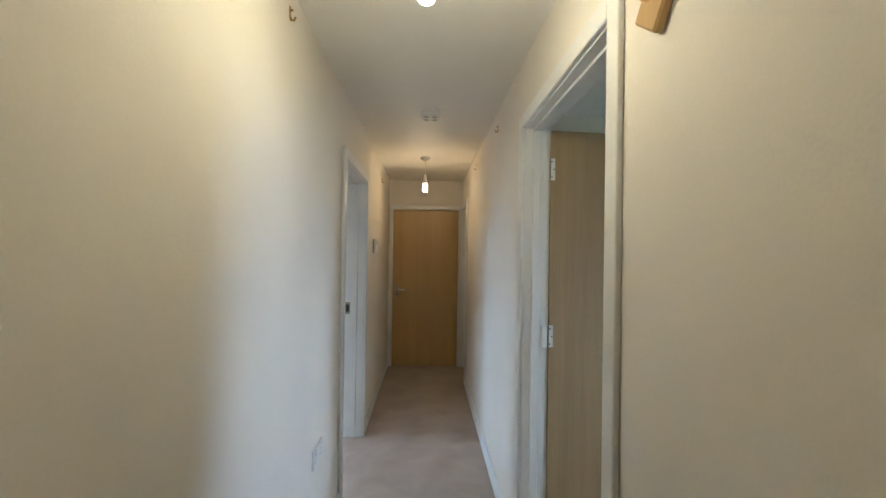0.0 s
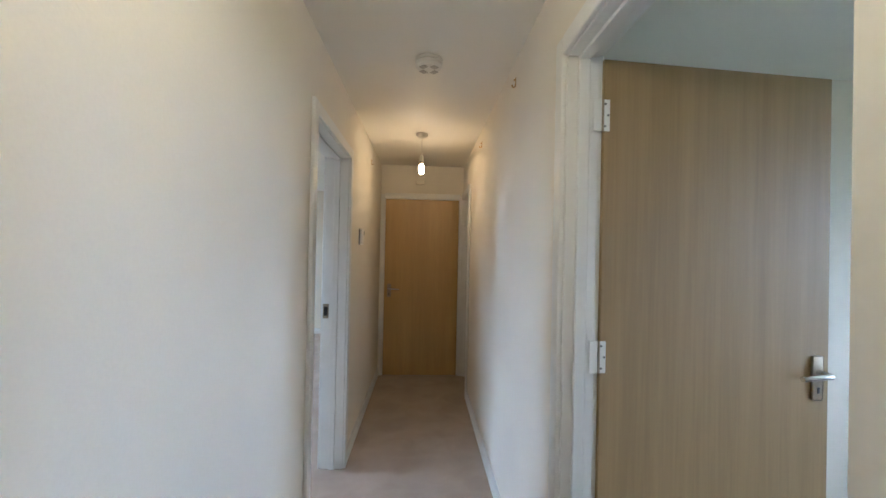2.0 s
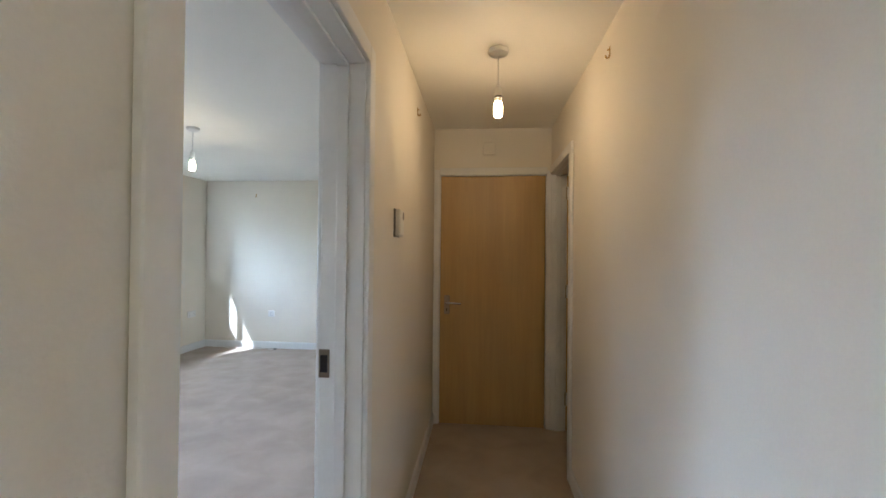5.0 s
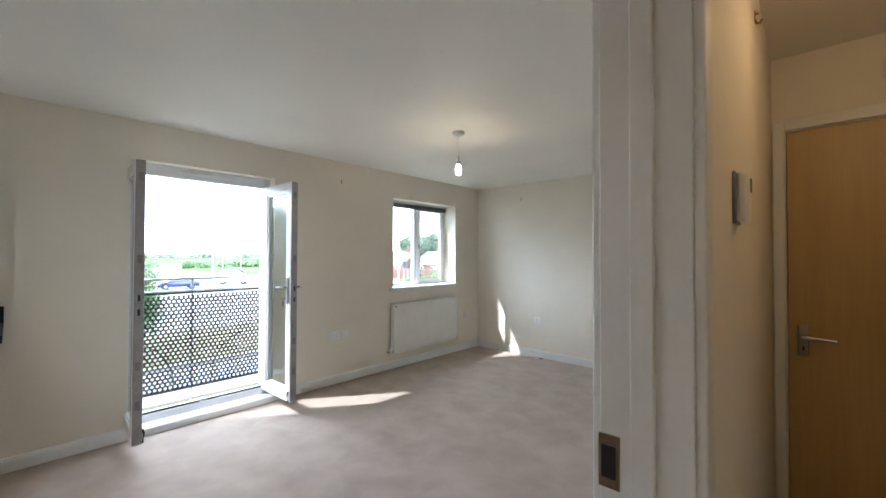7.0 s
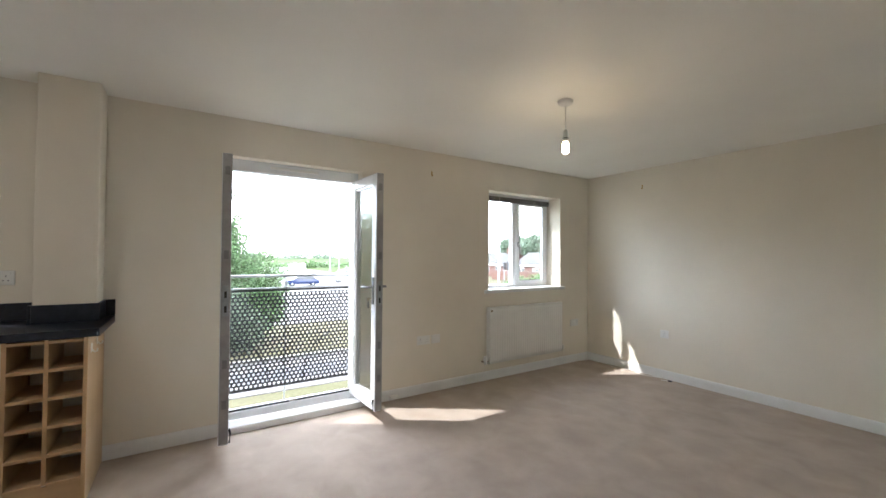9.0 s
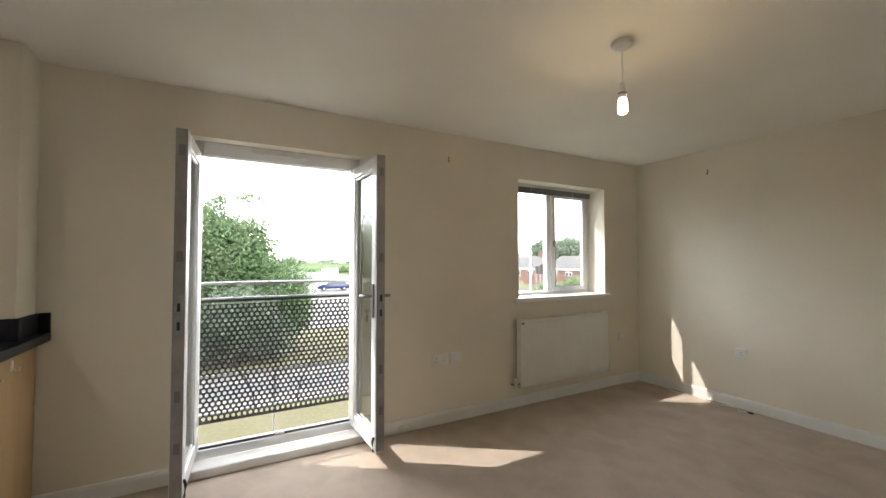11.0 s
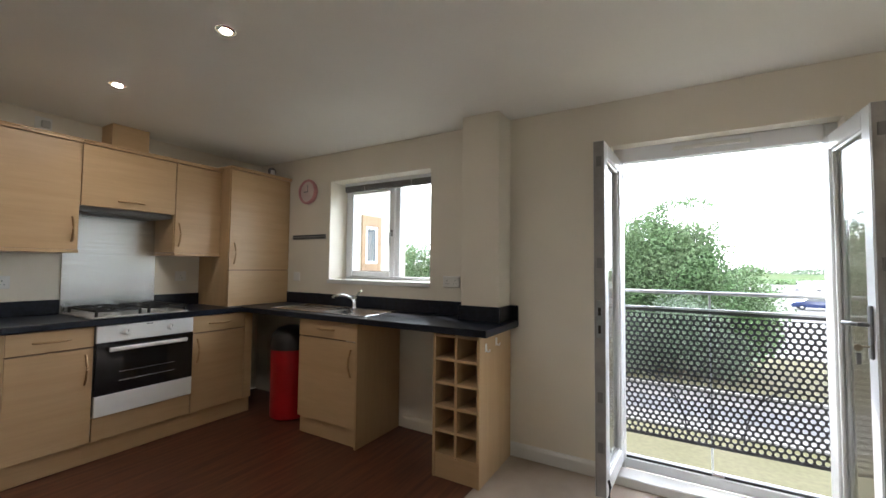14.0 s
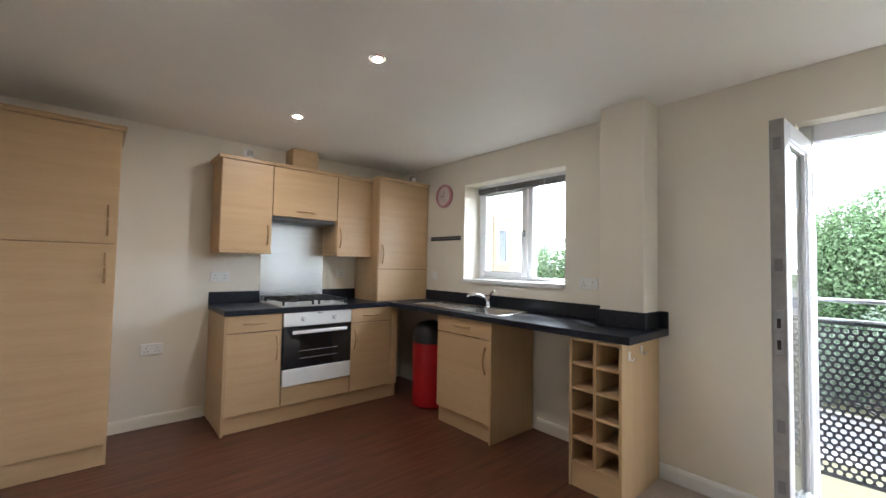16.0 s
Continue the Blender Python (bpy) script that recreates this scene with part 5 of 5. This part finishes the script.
tree("shrub", (-18.8, 3.2, GZ), [(-18.8, 2.2, -1.6, 1.4, 1.2), (-18.6, 4.0, -1.1, 1.4, 1.3), (-18.9, 5.2, -1.8, 1.0, 1.0), (-18.8, 0.4, -1.5, 1.4, 1.3)], 40000, 0.05, M_LEAF2, 5, "grey-green shrub in front of the tree", "shrub", 0.08)
tree("tree", (-23, -6.0, GZ), [(-23, -8.6, 1.2, 2.0, 2.2), (-23, -6.6, 2.2, 2.2, 2.4), (-23, -4.2, 1.6, 2.0, 2.4), (-23, -2.2, 1.4, 1.8, 2.2), (-22, -10.4, 0.9, 1.8, 2.2), (-23, -12.4, 0.8, 1.8, 2.2), (-23, -14.4, 0.9, 2.0, 2.2),
      (-22.5, -7.6, -1.0, 2.4, 1.8), (-22.5, -3.6, -1.0, 2.4, 1.8), (-22.5, -11.6, -1.0, 2.4, 1.8)], 60000, 0.08, M_LEAF, 8, "broad green tree beyond the neighbouring wing")
HED = thing("hedge", (-70, 20, GZ), "low dark hedge along the edge of the field", "hedge")
rand_leaves("foliage", HED, [(-152 - 2 * math.sin(k), -30 + 6 * k, GZ + 0.6, 3.2, 1.1 + 0.5 * math.sin(k * 1.7)) for k in range(30)], 5000, 0.6, M_LEAF, 11)
WOOD = thing("far_woods", (-500, 100, GZ), "line of distant woods on the horizon", "woods", kind="stuff")
rand_leaves("foliage", WOOD, [(-560 - 30 * math.sin(k * 2.1), -260 + 16 * k, GZ + 2, 14, 4.0 + 2.0 * math.sin(k * 1.3)) for k in range(75)], 9000, 2.0, M_LEAF2, 12)
for i, (x, y, s) in enumerate(((-86, 83, 0.9), (-86, 93, 1.1), (-95, 98, 1.0))):
    tree("tree", (x, y, GZ), [(x, y, 5.0 * s, 4.0, 3.2), (x + 3, y - 2, 3.6 * s, 3.2, 2.6), (x - 3, y + 1, 4.0 * s, 3.0, 2.6)], 2600, 0.42, M_LEAF2, 20 + i, "round green tree behind the houses", trunk=0.4)
tree("shrub", (-30, 34.5, GZ), [(-31.5, 33, -1.9, 1.5, 1.1), (-29, 34, -1.7, 1.5, 1.3)], 2200, 0.16, M_LEAF, 31, "green shrub at the roadside", "shrub", 0.06)


def car(at, heading, paint, label, van=False):
    """A car or van: a body shaped in side profile, glass band, four wheels with rims, lamps."""
    c = thing("van" if van else "car", at, label, "van" if van else "car", "parked vehicles")
    m = Matrix.Translation(at) @ Matrix.Rotation(radians(heading), 4, 'Z')
    L, W = (5.4, 1.95) if van else (4.3, 1.76)
    lower = [(-0.5, 0.30), (-0.5, 0.62), (-0.47, 0.80), (-0.26, 0.93), (0.40, 0.95), (0.495, 0.85), (0.5, 0.32)]
    upper = [(-0.27, 0.92), (-0.13, 1.40), (0.26, 1.46), (0.42, 0.95)] if not van else [(-0.34, 0.95), (-0.24, 1.9), (0.49, 2.05), (0.5, 0.9)]
    def extr(prof, w, w2):
        bm = bmesh.new()
        a, b = [[bm.verts.new(m @ Vector((x * L, s * (w if z < 1.0 else w2), z))) for x, z in prof] for s in (-0.5, 0.5)]
        for k in range(len(prof)):
            j = (k + 1) % len(prof)
            bm.faces.new((a[k], a[j], b[j], b[k]))
        bm.faces.new(a[::-1]), bm.faces.new(b)
        bmesh.ops.bevel(bm, geom=bm.edges[:], offset=0.05, segments=2, profile=0.6, affect='EDGES')
        return bm
    part("body", extr(lower, W, W), paint, c, smooth=True)
    part("cabin", extr(upper, W - 0.06, W - (0.15 if van else 0.34)), paint if van else M_CARGLASS, c, smooth=True)
    if van:
        part("windscreen", box((-0.335 * L, -0.8, 1.15), (-0.26 * L, 0.8, 1.75), 0.03, m), M_CARGLASS, c)
    else:
        part("roof", box((-0.11 * L, -0.68, 1.42), (0.25 * L, 0.68, 1.475), 0.03, m), paint, c)
    for x in (-0.31, 0.31):
        for s in (-1, 1):
            p = m @ Vector((x * L, s * (W / 2 - 0.09), 0.31))
            ax = m.to_3x3() @ Vector((0, s, 0))
            w = part("wheel", lathe([(0.24, -0.09), (0.31, -0.07), (0.31, 0.07), (0.24, 0.09)], p, 20, ax), M_TYRE, c)
            part("rim", lathe([(0.20, 0.06), (0.20, 0.085), (0.06, 0.095)], p, 14, ax), M_CARSILVER, w)
    for s in (-1, 1):
        part("headlight", box((-0.505 * L, s * 0.62 - 0.14, 0.62), (-0.47 * L, s * 0.62 + 0.14, 0.78), 0.02, m), M_PLASTIC, c)
        part("tail_light", box((0.475 * L, s * 0.70 - 0.1, 0.66), (0.505 * L, s * 0.70 + 0.1, 0.84), 0.02, m), M_CARRED, c)
    return c


car((-56.5, 16.6, GZ), 84, M_CARBLUE, "dark blue car parked across the yard")
car((-61, 24.6, GZ), 60, M_CARSILVER, "silver car at the far side of the yard")
car((-89, 34.4, GZ - 0.05), 70, M_CARBLUE, "dark car far across the yard")
car((-110, 27.5, GZ - 0.05), 80, M_CARWHITE, "white van parked by the far hedge", True)
car((-78, 30, GZ - 0.05), 20, M_CARWHITE, "white car in the far yard")
car((-22, 28.5, GZ), 40, M_CARRED, "bright red car on the road past the houses")


def lamp_post(x, y, h, label):
    p = thing("street_lamp", (x, y, GZ - 0.05), label, "street lamp", "street lamps")
    part("column", cyl((x, y, GZ - 0.05), (x, y, GZ + h), 0.11, 0.06, 12), M_GALV, p)
    part("arm", tube([(x, y, GZ + h), (x + 0.2, y + 0.3, GZ + h + 0.25), (x + 0.6, y + 1.0, GZ + h + 0.3)], 0.05, 8), M_GALV, p)
    part("lantern", box((x + 0.35, y + 0.7, GZ + h + 0.18), (x + 0.9, y + 2.1, GZ + h + 0.38), 0.06), M_KERB, p)


lamp_post(-59, 21.2, 10.2, "tall grey lamp column over the car park")
lamp_post(-118, 42, 9, "grey lamp column far across the yard")
lamp_post(-112, 44.5, 9, "grey lamp column beside the far hedge")
lamp_post(-34, 32.5, 9.4, "grey lamp column by the road")


def house(x, y, w, d, eave, ridge, walls, label):
    """A plain pitched-roof house: walls, two roof slopes with thickness, chimney, windows with frames and a door."""
    h = thing("house", (x, y, GZ), label, "house", "houses across the road")
    z0, z1, z2 = GZ, GZ + eave, GZ + ridge
    bm = bmesh.new()
    add_box(bm, (x - w / 2, y, z0), (x + w / 2, y + d, z1))
    for s in (-1, 1):
        a = [bm.verts.new((x + s * w / 2 - s * k, yy, zz)) for k in (0, 0.25) for yy, zz in ((y, z1), (y + d, z1), (y + d / 2, z2))]
        bm.faces.new(a[:3]), bm.faces.new(a[3:])
    part("wall", bm, walls, h)
    for s in (-1, 1):
        bm = bmesh.new()
        y0, ym = (y - 0.35 if s < 0 else y + d + 0.35), y + d / 2
        zz = z1 - 0.25
        v = [bm.verts.new(p) for dz in (0, 0.16) for p in ((x - w / 2 - 0.3, y0, zz + dz), (x + w / 2 + 0.3, y0, zz + dz), (x + w / 2 + 0.3, ym, z2 + dz), (x - w / 2 - 0.3, ym, z2 + dz))]
        for f in ((0, 1, 2, 3), (4, 5, 6, 7), (0, 1, 5, 4), (1, 2, 6, 5), (2, 3, 7, 6), (3, 0, 4, 7)):
            bm.faces.new([v[i] for i in f])
        rf = part("roof", bm, M_ROOF, h)
    part("chimney", boxes(((x + w * 0.2, ym - 0.4, z2 - 0.6), (x + w * 0.2 + 0.8, ym + 0.4, z2 + 1.1)), ((x + w * 0.2 + 0.1, ym - 0.15, z2 + 1.1), (x + w * 0.2 + 0.35, ym + 0.15, z2 + 1.4))), M_BRICK, rf)
    for k in range(3):
        for zf in ((0.9, 2.1), (3.3, 4.4)):
            if zf[1] < eave:
                wx = x - w / 2 + w * (k + 0.5) / 3
                wd = part("window", boxes(((wx - 0.75, y - 0.05, z0 + zf[0]), (wx + 0.75, y + 0.02, z0 + zf[1]))), M_UPVC, h, "white window frame")
                for q in (-0.38, 0.38):
                    part("pane", box((wx + q - 0.3, y - 0.07, z0 + zf[0] + 0.1), (wx + q + 0.3, y - 0.04, z0 + zf[1] - 0.1)), M_CARGLASS, wd)
    part("fascia", box((x - w / 2 - 0.3, y - 0.38, z1 - 0.28), (x + w / 2 + 0.3, y - 0.34, z1 - 0.08)), M_UPVC, h)
    return h


house(-66, 57, 11, 8, 2.7, 4.9, M_BRICK, "low red brick bungalow with grey tiled roof")
house(-53, 58, 11, 8, 2.7, 4.9, M_BRICK, "low red brick bungalow with chimney")
house(-43, 56, 6, 8, 3.0, 5.2, M_WHITEREND, "small white rendered house with grey roof")
house(-34, 58, 10, 8, 2.7, 5.0, M_BRICK, "red brick house with grey tiled roof")
house(-22, 58, 10, 8, 2.7, 4.9, M_BRICK, "red brick house at the road's end")
house(-80, 62, 12, 8, 2.7, 4.9, M_BRICK, "far red brick bungalow")
fc = thing("garden_wall", (-44, 50, GZ), "low red brick garden wall along the verge", "wall")
part("wall", boxes(((-56, 50, GZ), (-36, 50.3, GZ + 1.7)), ((-33, 50, GZ), (-18, 50.3, GZ + 1.7))), M_BRICK, fc)
part("coping", boxes(((-56.05, 49.95, GZ + 1.7), (-35.95, 50.35, GZ + 1.8)), ((-33.05, 49.95, GZ + 1.7), (-17.95, 50.35, GZ + 1.8))), M_KERB, fc)
sg = thing("road_sign", (-34, 40.5, GZ), "blue-grey sign board on two posts by the road", "road sign")
part("post", cyl((-33.4, 40.5, GZ), (-33.4, 40.5, GZ + 2.9), 0.07, seg=10), M_GREYPL, sg)
part("post", cyl((-32.2, 40.5, GZ), (-32.2, 40.5, GZ + 2.9), 0.07, seg=10), M_GREYPL, sg)
part("board", box((-33.6, 40.40, GZ + 1.7), (-32.0, 40.46, GZ + 3.0), 0.02), mat("blue_sign", (0.05, 0.09, 0.2), 0.4), sg)
for x, y in ((-38.5, 38.0), (-41.5, 40.0)):
    po = thing("signal_post", (x, y, GZ), "dark traffic signal post by the road", "signal post", "signal posts")
    part("pole", cyl((x, y, GZ), (x, y, GZ + 3.3), 0.06, seg=10), M_GREYPL, po)
    part("signal_head", box((x - 0.16, y - 0.16, GZ + 2.5), (x + 0.16, y + 0.16, GZ + 3.4), 0.03), M_BLACKPL, po)

# neighbouring wing of the building
wg = thing("neighbouring_wing", (-7.2, -3.0, GZ), "cream rendered wing of the same building", "building")
NX0, NX1, NYF = -10.25, -3.92, -3.0
part("wall", box((NX0, -13, GZ), (NX1, NYF, 6.2)), M_RENDERW, wg)
part("roof", boxes(((NX0 - 0.3, -13.3, 6.2), (NX1, NYF + 0.3, 6.4)), bev=0.02), M_ROOF, wg)
for zc in (1.83, -1.0, 4.5):
    sr = part("window_surround", boxes(((-9.09, NYF, zc - 0.74), (-8.95, NYF + 0.05, zc + 0.74)), ((-8.50, NYF, zc - 0.74), (-8.36, NYF + 0.05, zc + 0.74)), ((-8.95, NYF, zc + 0.47), (-8.50, NYF + 0.05, zc + 0.74)), ((-8.95, NYF, zc - 0.74), (-8.50, NYF + 0.05, zc - 0.47)), bev=0.004), M_TAN, wg, "tan rendered window surround")
    wd = part("window", boxes(((-8.95, NYF + 0.001, zc - 0.47), (-8.89, NYF + 0.035, zc + 0.47)), ((-8.56, NYF + 0.001, zc - 0.47), (-8.50, NYF + 0.035, zc + 0.47)), ((-8.89, NYF + 0.001, zc + 0.41), (-8.56, NYF + 0.035, zc + 0.47)), ((-8.89, NYF + 0.001, zc - 0.47), (-8.56, NYF + 0.035, zc - 0.41))), M_UPVC, wg, "white window")
    part("pane", box((-8.89, NYF + 0.002, zc - 0.41), (-8.56, NYF + 0.012, zc + 0.41)), M_CARGLASS, wd)
# rest of this building's own wall, roof edge and ground floor
solid("wall_outer_lower", box((-3.90, KY - 2.67, GZ), (4.1, EY + 3.0, -0.21)), M_RENDERW, "cream rendered storey below", "wall")
solid("roof_slab", box((-4.15, KY - 2.6, H + 0.201), (4.3, EY + 3.2, H + 0.5)), M_ROOF, "roof over the flat", "roof")
solid("wall_outer_side", box((-3.90, EY + 0.201, -0.2), (4.1, EY + 3.0, H + 0.2)), M_RENDERW, "cream rendered end of the building", "wall")
